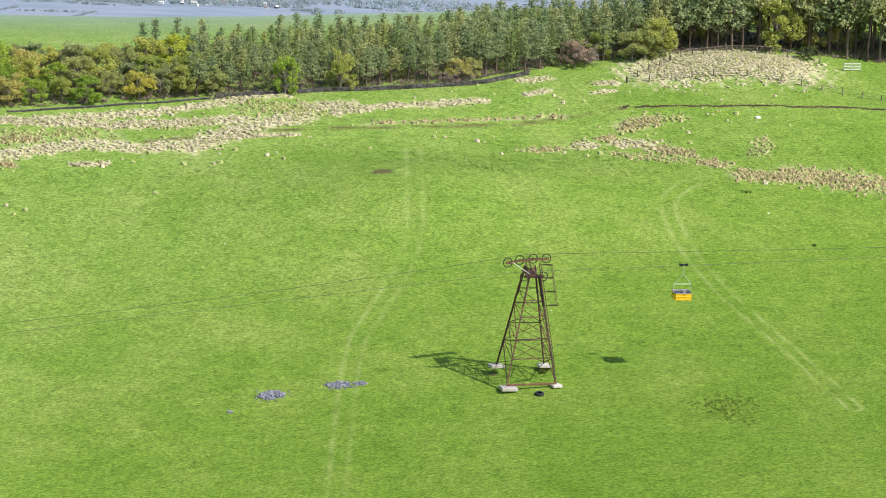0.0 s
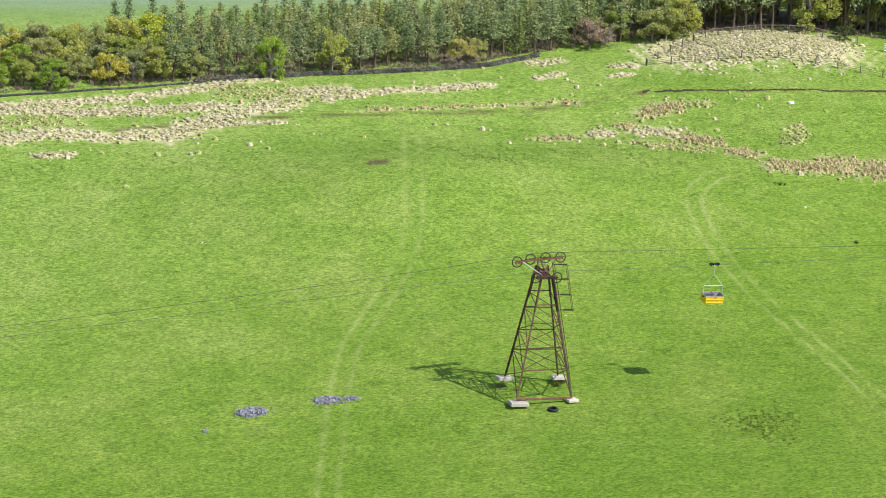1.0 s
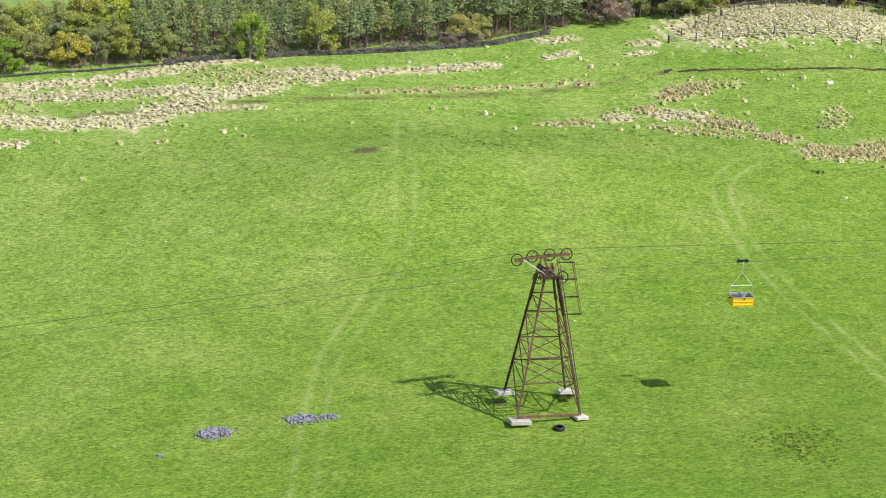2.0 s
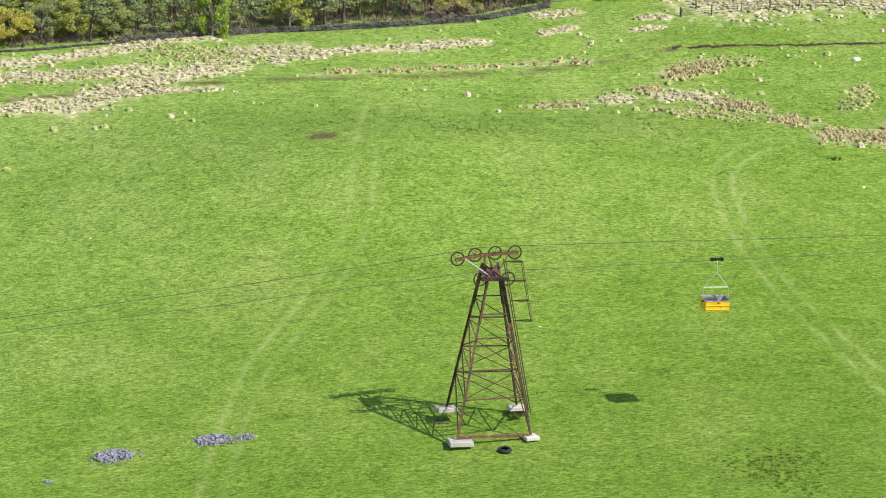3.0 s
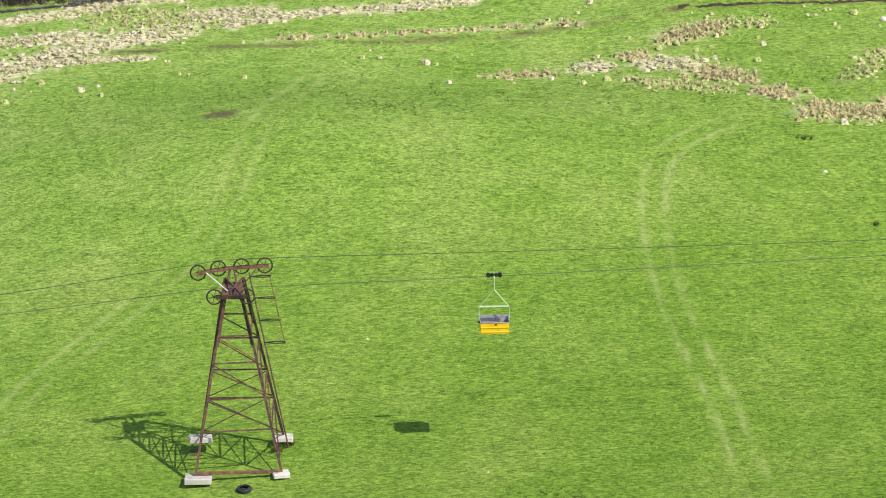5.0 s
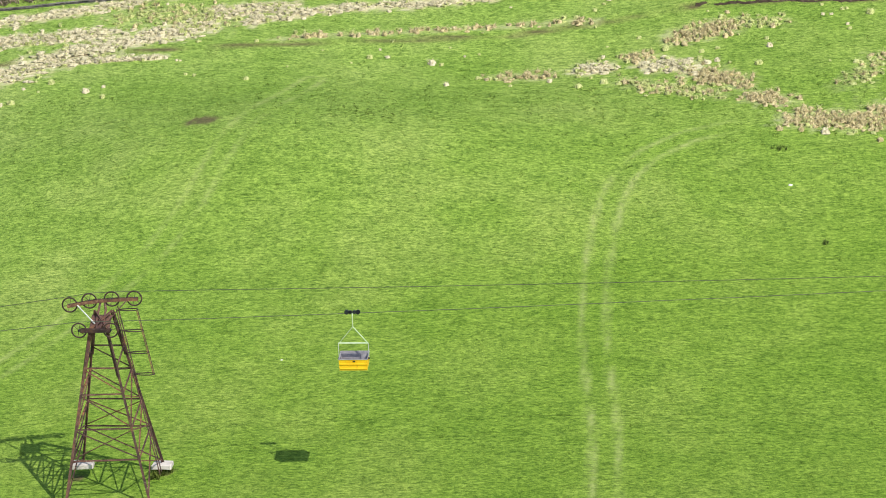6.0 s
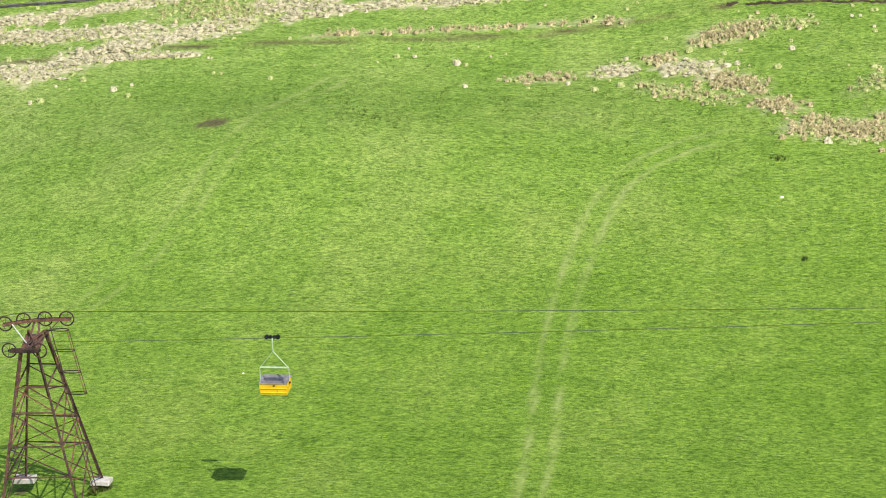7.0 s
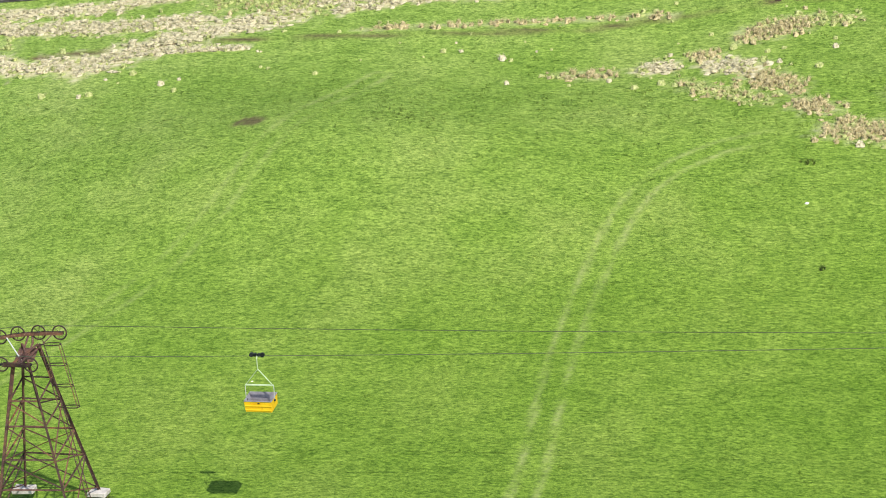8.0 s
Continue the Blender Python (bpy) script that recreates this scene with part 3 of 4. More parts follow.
def build_tower():
    tower = thing("ropeway_tower", (0, 0, 0), "rusty brown lattice steel ropeway tower on concrete pads in a pasture", "tower")
    for k in FEET:
        bm = bmesh.new()
        angle_bar(bm, FEET[k], TOPS[k], 0.115, 0.018, {"fl": 0, "fr": 1.57, "rl": -1.57, "rr": 3.14}[k])
        angle_bar(bm, on_leg(k, 0.72), on_leg(k, 1.0), 0.14, 0.02, {"fl": 3.14, "fr": -1.57, "rl": 1.57, "rr": 0}[k])
        part("leg", bm, RUST, tower)
    faces = (("fl", "fr"), ("rl", "rr"), ("fl", "rl"), ("fr", "rr"))
    for i, (a, b) in enumerate(faces):
        for s in (0.245, 0.425, 0.625, 0.775):
            part("crossbar", angle_bar(bmesh.new(), on_leg(a, s), on_leg(b, s), 0.06, 0.012), RUST, tower)
        for s0, s1, both in ((0.02, 0.235, i > 1), (0.255, 0.415, True), (0.435, 0.615, i > 1), (0.635, 0.765, False)):
            if s0 > 0.1 or i > 0:
                part("brace", angle_bar(bmesh.new(), on_leg(a, s1), on_leg(b, s0), 0.048, 0.010), RUST, tower)
            if both:
                part("brace", angle_bar(bmesh.new(), on_leg(a, s0), on_leg(b, s1), 0.048, 0.010, 0.8), RUST, tower)
    part("sill_beam", block(bmesh.new(), (-0.02, -1.60, 0.24), (3.70, 0.13, 0.13), 0.012), RUST, tower)
    bm = bmesh.new()
    for side in (-1, 1):
        bent(bm, [Vector((0.02 * side - 0.12, ARM_Y, 8.10)), Vector((-0.12 + 0.16 * side, -0.3, 8.30)), Vector((-0.12 + 0.16 * side, 0.3, 8.62)), Vector((-0.12 + 0.1 * side, RAIL_Y, 8.90))], 0.055, 6)
    part("head_beam", bm, RUST, tower, "purple-brown cranked head beam")
    bm = bmesh.new()
    for a, b in ((("fl"), ("rr")), (("fr"), ("rl"))):
        angle_bar(bm, TOPS[a], Vector(TOPS[b]), 0.08, 0.016)
    block(bm, (-0.12, -0.2, 8.22), (0.92, 0.9, 0.06), 0.01, Matrix.Rotation(radians(24), 3, "X"))
    part("head_plate", bm, RUST, tower)
    # the longer saddle rail behind and the shorter one in front
    for dy in (-0.085, 0.085):
        bm = bmesh.new()
        pts = [(-1.72, 8.74), (-0.9, 8.90), (-0.1, 8.99), (0.7, 9.03), (1.48, 9.05)]
        for (x0, z0), (x1, z1) in zip(pts, pts[1:]):
            m = Vector(((x0 + x1) / 2, RAIL_Y + dy, (z0 + z1) / 2))
            block(bm, m, (math.hypot(x1 - x0, z1 - z0) + 0.01, 0.03, 0.14), 0, Matrix.Rotation(-math.atan2(z1 - z0, x1 - x0), 3, "Y"))
        part("saddle_rail", bm, RUST, tower, "dark riveted saddle rail")
        part("saddle_rail", block(bmesh.new(), (-0.19, ARM_Y + dy, 8.12), (1.35, 0.03, 0.17), 0.006), RUST, tower, "dark riveted saddle rail")
    for x, z in ((-1.62, 8.80), (-0.72, 8.98), (0.30, 9.06), (1.32, 9.08)):
        wheel(tower, (x, RAIL_Y, z), 0.33)
    for x, z in ((-0.92, 8.13), (0.50, 8.13)):
        wheel(tower, (x, ARM_Y, z), 0.325)
    part("stay", rod(bmesh.new(), (-1.25, RAIL_Y - 0.1, 8.80), (-0.22, -0.62, 8.12), 0.03), STEEL, tower, "pale grey stay")
    part("stay", rod(bmesh.new(), (0.95, RAIL_Y - 0.1, 8.98), (0.1, -0.5, 8.15), 0.026), RUST, tower)
    # caged ladder up the sunny side
    low, high = Vector((2.20, -0.10, 1.05)), Vector((0.62, -0.10, 8.85))
    for y in (-0.32, 0.10):
        part("ladder_rail", rod(bmesh.new(), low + Vector((0, y + 0.1, 0)), high + Vector((0, y + 0.1, 0)), 0.026, 0.026, 6), RUST, tower)
    for i in range(25):
        c = low.lerp(high, (i + 0.5) / 25)
        part("rung", rod(bmesh.new(), c + Vector((0, -0.22, 0)), c + Vector((0, 0.2, 0)), 0.011, 0.011, 5), RUST, tower)
    tips = []
    for s in (0.985, 0.86, 0.73, 0.60):
        c = low.lerp(high, s)
        pts = [c + Vector((0.92 * math.sin(math.pi * k / 10), -0.01 - 0.46 * math.cos(math.pi * k / 10) * (0.5 + 0.5 * math.sin(math.pi * k / 10)), 0.06 - 0.12 * k / 10)) for k in range(11)]
        part("cage_hoop", bent(bmesh.new(), pts, 0.027, 5), IRON_DARK, tower)
        tips.append(pts)
    for k in (4, 6):
        part("cage_strap", bent(bmesh.new(), [t[k] for t in tips], 0.020, 5), RUST, tower)
    part("ladder_strut", rod(bmesh.new(), low.lerp(high, 0.5), on_leg("rr", 0.5), 0.015, 0.015, 5), RUST, tower)
    for k, size in (("fl", (1.20, 0.95, 0.26)), ("fr", (0.74, 0.8, 0.20)), ("rl", (1.04, 0.74, 0.24)), ("rr", (0.90, 0.74, 0.22))):
        x, y, z = FEET[k]
        bm = block(bmesh.new(), (x + (0.12 if k == "fl" else -0.05 if k == "rl" else 0), y - 0.06, z - size[2] * 0.38), size, 0.03, Matrix.Rotation(radians({"fl": -3, "fr": 4, "rl": 2, "rr": -4}[k]), 3, "Z"))
        bmesh.ops.subdivide_edges(bm, edges=bm.edges[:], cuts=2, use_grid_fill=True)
        for v in bm.verts:
            v.co += noise.noise_vector(v.co * 2.3) * 0.03
        part("concrete_pad", bm, CONCRETE, tower, "pale weathered concrete foundation pad")
    return tower


build_tower()


# ---- the ropes and the tipping bucket ----
def rope_west(x, z0, x0, slope, bow):
    return z0 + slope * (x - x0) + bow * (x - x0) ** 2


def build_rope(y, pts, label):
    bm = bmesh.new()
    bent(bm, [Vector((x, y, z)) for x, z in pts], 0.014, 6)
    me = bpy.data.meshes.new("carrying_rope")
    bm.to_mesh(me)
    bm.free()
    me.materials.append(WIRE)
    return tagged(link_mesh("carrying_rope", me), label, "rope", "ropes of the ropeway")


def build_ropes():
    back = [(x, rope_west(x, 9.17, -1.58, 0.140, 0.0006)) for x in range(-90, -2, 4)]
    back += [(-1.55, 9.20), (-0.72, 9.34), (0.30, 9.385), (1.45, 9.405)] + [(x, 9.42 + 0.004 * (x - 1.3) + 0.0002 * x * x) for x in range(4, 130, 6)]
    front = [(x, rope_west(x, 8.50, -0.92, 0.105, 0.0)) for x in range(-90, -2, 4)]
    front += [(-0.92, 8.52), (0.50, 8.54)] + [(x, 8.50 + 0.026 * x + 0.0002 * x * x) for x in range(4, 130, 6)]
    build_rope(RAIL_Y, back, "thin dark steel rope over the tower's long rail")
    build_rope(ARM_Y, front, "thin dark steel rope carrying the yellow bucket")


build_ropes()


def build_bucket(x0):
    zr = 8.50 + 0.026 * x0 + 0.0002 * x0 * x0
    b = thing("ropeway_bucket", (x0, ARM_Y, zr), "yellow painted steel bucket hanging from a rope by wheels", "bucket")
    car = part("carriage", block(bmesh.new(), (0, 0.03, 0.03), (0.46, 0.05, 0.08), 0.01), DARK_STEEL, b, "dark greased two-wheel carriage")
    for x in (-0.25, -0.09, 0.09, 0.25):
        bm = rod(bmesh.new(), (x, -0.055, 0.055), (x, 0.055, 0.055), 0.105 if abs(x) > 0.2 else 0.08, None, 14)
        part("wheel", bm, DARK_STEEL, car)
    bm = bmesh.new()
    bent(bm, [(0, 0.0, 0.02), (0, -0.10, -0.12), (0, -0.06, -0.62)], 0.026, 8)
    part("hanger_rod", bm, GREEN_STEEL, b, "pale green hanger rod")
    for s in (-1, 1):
        part("hanger_arm", rod(bmesh.new(), (0, -0.06, -0.60), (0.62 * s, -0.03, -1.34), 0.026 if s > 0 else 0.016, None, 8), GREEN_STEEL, b, "pale green sloping hanger arm")
    part("hanger_bar", block(bmesh.new(), (0, -0.03, -1.36), (1.32, 0.06, 0.065), 0.008), GREEN_STEEL, b, "pale green hanger bar")
    for s in (-1, 1):
        part("side_strap", block(bmesh.new(), (0.665 * s, -0.02, -1.72), (0.018, 0.05, 0.70), 0.003), STEEL, b, "thin pale side strap")
        part("pivot", rod(bmesh.new(), (0.60 * s, -0.02, -2.06), (0.70 * s, -0.02, -2.06), 0.05, None, 10), DARK_STEEL, b)
    # the tub: tapered walls with thickness, open at the top
    top, low, w0, d0, w1, d1, t = -1.93, -2.46, 0.635, 0.46, 0.615, 0.445, 0.02
    bm = bmesh.new()
    rings = []
    for w, d, z in ((w1, d1, low), (w0, d0, top), (w0 - t, d0 - t, top), (w1 - t, d1 - t, low + t)):
        rings.append([bm.verts.new((sx * w, sy * d, z)) for sx, sy in ((-1, -1), (1, -1), (1, 1), (-1, 1))])
    for i in range(3):
        for k in range(4):
            f = bm.faces.new((rings[i][k], rings[i][(k + 1) % 4], rings[i + 1][(k + 1) % 4], rings[i + 1][k]))
            f.material_index = 0 if i == 0 else 1
    bm.faces.new(rings[0][::-1])
    bm.faces.new(rings[3]).material_index = 1
    tub = part("tub", bm, YELLOW, b, "chipped yellow tub with grey inside")
    tub.data.materials.append(LINING)
    bm = bmesh.new()
    for p, q in (((-w0, -d0), (w0, -d0)), ((w0, -d0), (w0, d0)), ((w0, d0), (-w0, d0)), ((-w0, d0), (-w0, -d0))):
        rod(bm, (*p, top), (*q, top), 0.022, None, 6)
    part("rim", bm, LINING, tub)
    part("rib", block(bmesh.new(), (0, -0.462, -2.16), (1.24, 0.03, 0.05), 0.006), YELLOW, tub)
    part("rib", block(bmesh.new(), (0, -0.455, -2.37), (1.20, 0.03, 0.05), 0.006), YELLOW, tub)
    part("latch", block(bmesh.new(), (0.04, -0.465, -2.02), (0.10, 0.03, 0.05), 0.005), DARK_STEEL, tub)
    part("shale_load", lump((0.50, 0.28, 0.14), 5, (-0.05, 0.02, -2.32)), SHALE, tub, "a little grey shale in the tub")
    tip = Matrix.Translation((0, 0, -2.06)) @ Matrix.Rotation(radians(7), 4, "X") @ Matrix.Translation((0, 0, 2.06))
    tub.matrix_basis = tip
    return b


def lump(size, seed, at=(0, 0, 0), level=2, rough=0.35):
    bm = bmesh.new()
    bmesh.ops.create_icosphere(bm, subdivisions=level, radius=1)
    for v in bm.verts:
        k = 1 + rough * noise.noise(v.co * 1.7 + Vector((seed * 7.1, seed * 3.3, 0)))
        v.co = Vector((v.co.x * size[0] * k, v.co.y * size[1] * k, v.co.z * size[2] * k)) + Vector(at)
    return bm


build_bucket(11.3)


# ---- loose things on the pasture ----
def tilt_at(x, y):
    e = 0.4
    n = Vector((ground_z(x - e, y) - ground_z(x + e, y), ground_z(x, y - e) - ground_z(x, y + e), 2 * e)).normalized()
    return Vector((0, 0, 1)).rotation_difference(n).to_matrix().to_4x4()


def build_tyre(x, y):
    t = thing("car_tyre", (x, y, ground_z(x, y) + 0.09), "old black rubber car tyre lying flat on the grass", "tyre")
    t.matrix_world = Matrix.Translation(t.location) @ tilt_at(x, y)
    bm = bmesh.new()
    rows = []
    prof = [(0.19, -0.07), (0.24, -0.09), (0.31, -0.085), (0.335, -0.05), (0.34, 0.0), (0.335, 0.05), (0.31, 0.085), (0.24, 0.09), (0.19, 0.07), (0.205, 0.055), (0.30, 0.04), (0.30, -0.04), (0.205, -0.055)]
    for i in range(40):
        a = 2 * math.pi * i / 40
        bump = 0.006 if i % 2 else 0
        rows.append([bm.verts.new(((r + (bump if r > 0.33 else 0)) * math.cos(a), (r + (bump if r > 0.33 else 0)) * math.sin(a), z)) for r, z in prof])
    for i in range(40):
        n, m = rows[(i + 1) % 40], rows[i]
        for k in range(len(prof)):
            j = (k + 1) % len(prof)
            bm.faces.new((m[k], n[k], n[j], m[j]))
    part("casing", bm, RUBBER, t)
    for z in (0.092, -0.092):
        part("sidewall_ring", ring_tube(bmesh.new(), (0, 0, z), 0.215, 0.012, "z", 32, 5), RUBBER, t)
    return t


build_tyre(0.22, -2.75)


def stone_meshes():
    out, r = [], np.random.RandomState(31)
    for i in range(6):
        size = (r.uniform(0.8, 1.5), r.uniform(0.6, 1.1), r.uniform(0.4, 0.8))
        v = [tuple((c + r.uniform(-0.25, 0.25)) * k for c, k in zip(corner, size)) for corner in
             ((-1, -1, -1), (1, -1, -0.8), (0.9, 1, -1), (-1, 0.8, -1), (-0.7, -0.8, 1), (0.8, -0.6, 0.9), (0.6, 0.8, 1), (-0.8, 0.6, 0.8))]
        out.append(mesh_of("shale_stone", v, ((0, 3, 2, 1), (4, 5, 6, 7), (0, 1, 5, 4), (1, 2, 6, 5), (2, 3, 7, 6), (3, 0, 4, 7)), SHALE))
    return out


SHALE_STONES = stone_meshes()


def build_heap(x, y, rx, ry, high, count, seed, strewn):
    """A low heap of broken shale, stone by stone."""
    r = np.random.RandomState(seed)
    base = Vector((x, y, ground_z(x, y)))
    heap = thing("shale_heap", base, "low heap of broken blue-grey shale tipped on grass", "stone heap", "shale heaps on the pasture")
    for i in range(count):
        a, d = r.uniform(0, 2 * np.pi), np.sqrt(r.uniform(0, 1)) * (1.0 if r.uniform() > strewn else 1.7)
        px, py = x + rx * d * math.cos(a), y + ry * d * math.sin(a)
        pz = ground_z(px, py) + max(0, high * (1 - d * d)) * r.uniform(0.3, 1.0) + 0.02
        s = r.uniform(0.035, 0.12) * (1 if d < 1 else 0.6)
        ob = link_mesh("stone", SHALE_STONES[i % 6], heap)
        ob.location = Vector((px, py, pz)) - base
        ob.rotation_euler = (r.uniform(0, 6), r.uniform(0, 6), r.uniform(0, 6))
        ob.scale = (s, s, s)
    return heap


build_heap(-18.4, 2.05, 0.95, 0.62, 0.24, 290, 3, 0.15)
build_heap(-13.35, 2.3, 0.85, 0.50, 0.13, 250, 4, 0.25)
build_heap(-11.75, 2.15, 0.35, 0.30, 0.04, 50, 7, 0.4)
build_heap(-21.95, 0.2, 0.16, 0.12, 0.04, 14, 8, 0.4)


def build_boulder(x, y, size, seed):
    bm = lump(size, seed, (0, 0, size[2] * 0.5), 3, 0.4)
    me = bpy.data.meshes.new("boulder")
    bm.to_mesh(me)
    bm.free()
    me.materials.append(LIMESTONE)
    ob = link_mesh("boulder", me)
    ob.location = (x, y, ground_z(x, y) - 0.03)
    return tagged(ob, "pale limestone boulder lying in grazed grass", "boulder")


build_boulder(37.5, 47.6, (0.28, 0.18, 0.16), 2)
for bx, by, bs in ((10.94, -2.53, 0.05), (-15.47, 27.6, 0.05), (6.29, 12.25, 0.05), (31.01, 28.99, 0.09)):
    build_boulder(bx, by, (bs * 1.3, bs, bs * 0.7), int(bx * 3))


def rush_meshes():
    out = {}
    for sort, material in (("straw", RUSH), ("brown", RUSH_BROWN), ("green", RUSH_GREEN)):
        for i in range(3):
            r = np.random.RandomState(20 + i + len(sort))
            n = 5
            a, d = r.uniform(0, 6.28, n), 0.16 * np.sqrt(r.uniform(0, 1, n))
            x, y, z = d * np.cos(a), d * np.sin(a), np.zeros(n)
            out[sort, i] = fast_mesh("rush_tuft", *joined(domes(x, y, r, 0.36 - d, 0.22 - 0.4 * d, z, 0.4), tufts(x, y, r, 9, 0.46 - d * 0.8, 0.26, 0.020, z, 0.9)), material)
    return out


RUSHES = rush_meshes()


def rush_tuft(x, y, scale, sort, i):
    ob = link_mesh("rush_tuft", RUSHES[sort, i % 3])
    ob.matrix_world = Matrix.Translation((x, y, ground_z(x, y))) @ pose(0, 0, 0, 0, 0, i * 77) @ Matrix.Diagonal((scale * 0.72, scale * 0.72, scale * 0.68, 1))
    words = {"straw": "straw-pale tuft of rushes standing in short grass", "brown": "brown dead tuft of rushes in short grass", "green": "yellow-green tuft of rushes in short grass"}
    return tagged(ob, words[sort], "rush tuft", "rush tufts on the pasture")


SINGLE = [(0.87, 43.33), (-8.18, 42.71), (-7.07, 41.66), (-15.34, 42.23), (-12.89, 41.83), (-12.33, 42.01), (7.53, 46.66), (11.11, 45.89), (13.9, 43.69), (19.57, 41.69), (30.15, 45.38), (24.3, 46.17), (26.24, 44.44), (21.07, 52.29), (22.96, 52.32), (35.89, 48.62), (12.16, 42.47), (-18.8, 37.25), (-7.02, 47.19), (32.96, 34.61), (26.35, 45.46), (-10.42, 44.4), (-30.89, 37.26), (-29.53, 36.35), (-30.57, 35.8), (-22.04, 42.69), (-19.35, 43.21), (20.95, 42.24), (27.23, 44.15), (29.53, 43.33), (15.28, 43.93)]
for i, (tx, ty) in enumerate(SINGLE):
    rush_tuft(tx, ty, (0.8, 1.05, 0.9, 1.2)[i % 4], ("green", "straw", "green")[i % 3], i)
rng = np.random.RandomState(11)
for i in range(60):
    tx = rng.uniform(10, 42)
    ty = rng.uniform(42, 58)
    if tx > 28 and ty > 55:
        continue
    rush_tuft(tx, ty, rng.uniform(0.35, 0.8), ("green", "straw", "green", "green")[i % 4], i)
for i in range(45):
    tx = rng.uniform(-28, 10)
    ty = rng.uniform(43, 56)
    rush_tuft(tx, ty, rng.uniform(0.3, 0.7), ("green", "straw")[i % 2], i)


def build_beds():
    r = np.random.RandomState(5)
    lots = {"straw": [], "brown": [], "green": []}
    for line, half, count, sort in BEDS:
        count = int(count * (1.9 if sort == "straw" else 1.5))
        seg = np.array([math.hypot(b[0] - a[0], b[1] - a[1]) for a, b in zip(line, line[1:])])
        which = r.choice(len(seg), count, p=seg / seg.sum())
        s = r.uniform(0, 1, count)
        p = np.array(line)
        at = p[which] + (p[which + 1] - p[which]) * s[:, None] + r.normal(0, half * 0.55, (count, 2))
        lots[sort].append(at)
        mixed = r.uniform(size=count) < 0.22
        lots["green" if sort != "green" else "brown"].append(at[mixed] + r.normal(0, 0.4, (mixed.sum(), 2)))
    for sort, material, words in (("straw", RUSH, "bed of pale straw-coloured rushes on wet ground"), ("brown", RUSH_BROWN, "bed of brown withered rushes on wet ground"), ("green", RUSH_GREEN, "bed of yellow-green rushes on wet ground")):
        at = np.concatenate(lots[sort])
        high = 0.78 * r.uniform(0.08, 0.36, len(at)) ** 1.2 * (0.9 if sort == "green" else 1.15 if sort == "brown" else 0.75)
        wide = 0.8 * r.uniform(0.08, 0.22, len(at)) * (1.35 if sort == "straw" else 1.0)
        v, f = joined(domes(at[:, 0], at[:, 1], r, high * 0.85, wide, None, 0.6), tufts(at[:, 0], at[:, 1], r, 20, high * 1.5, wide * 1.5, 0.020, None, 0.9))
        tagged(link_mesh("rush_bed", fast_mesh("rush_bed", v, f, material)), words, "rushes", "", "stuff")


build_beds()


def weed_clump(name, spots, count, spread_r, height, label, category):
    r = np.random.RandomState(int(abs(spots[0][0]) * 10))
    at = np.concatenate([np.array(s)[None] + r.normal(0, spread_r, (count, 2)) for s in spots])
    v, f = tufts(at[:, 0], at[:, 1], r, 10, height, 0.10, 0.03, None, 0.8)
    return tagged(link_mesh(name, fast_mesh(name, v, f, WEED)), label, category, "", "stuff" if len(spots) > 1 else "")


weed_clump("weed_patch", [(12.5, -6.8), (13.4, -5.8), (11.6, -8.6), (14.4, -6.6), (12.9, -7.9), (13.6, -9.2), (11.0, -6.6)], 34, 0.75, 0.10, "patch of dark green coarse weeds in the pasture", "weeds")
weed_clump("weed_patch", [(8.46, 36.02), (7.38, 36.65), (9.37, 35.58)], 26, 0.6, 0.07, "dull dark patch of coarse weeds in the pasture", "weeds")
weed_clump("dock_plant", [(32.65, 23.19)], 6, 0.10, 0.2, "dark green dock plant standing in short grass", "plant")
weed_clump("thistle", [(30.5, 32.7)], 8, 0.14, 0.22, "small dark thistle in short grass", "plant")
weed_clump("tower_weeds", [(1.9, 1.4), (2.3, 1.5), (1.7, 1.1)], 16, 0.16, 0.30, "rank dark grass round a tower foot", "weeds")


def build_blades():
    r = np.random.RandomState(2)
    xs, ys = [], []
    for x0, x1, y0, y1, each in ((-36, 24, -22, -8, 20), (-36, 40, -8, 6, 34), (-34, 40, 6, 22, 28), (-34, 46, 22, 42, 18), (-34, 46, 42, 58, 9)):
        n = int((x1 - x0) * (y1 - y0) * each)
        xs.append(r.uniform(x0, x1, n))
        ys.append(r.uniform(y0, y1, n))
    xs, ys = np.concatenate(xs), np.concatenate(ys)
    keep = (ripple(xs, ys, 1.1, 12) + 0.6 * ripple(xs, ys, 3.7, 13) + r.normal(0, 0.7, len(xs)) > -0.35) & (soil(xs, ys) < 0.4)
    xs, ys = xs[keep], ys[keep]
    tall = 0.026 + 0.040 * np.clip(0.5 + 0.5 * ripple(xs, ys, 1.7, 14), 0, 1)
    tall = tall * (1 - 0.5 * wear(xs, ys))
    far = smooth_step(10, 45, ys)
    v, f = tufts(xs, ys, r, 3, tall * (1 + 0.5 * far), 0.06, 0.020 + 0.014 * np.repeat(far, 3), None, 3.2)
    me = fast_mesh("grass_sward", v, f, BLADES)
    me.attributes.new("wear", "FLOAT", "POINT").data.foreach_set("value", np.repeat(wear(xs, ys), 15).astype(np.float32))
    tagged(link_mesh("grass_sward", me), "short grazed blades of bright green grass", "grass", "", "stuff")


build_blades()


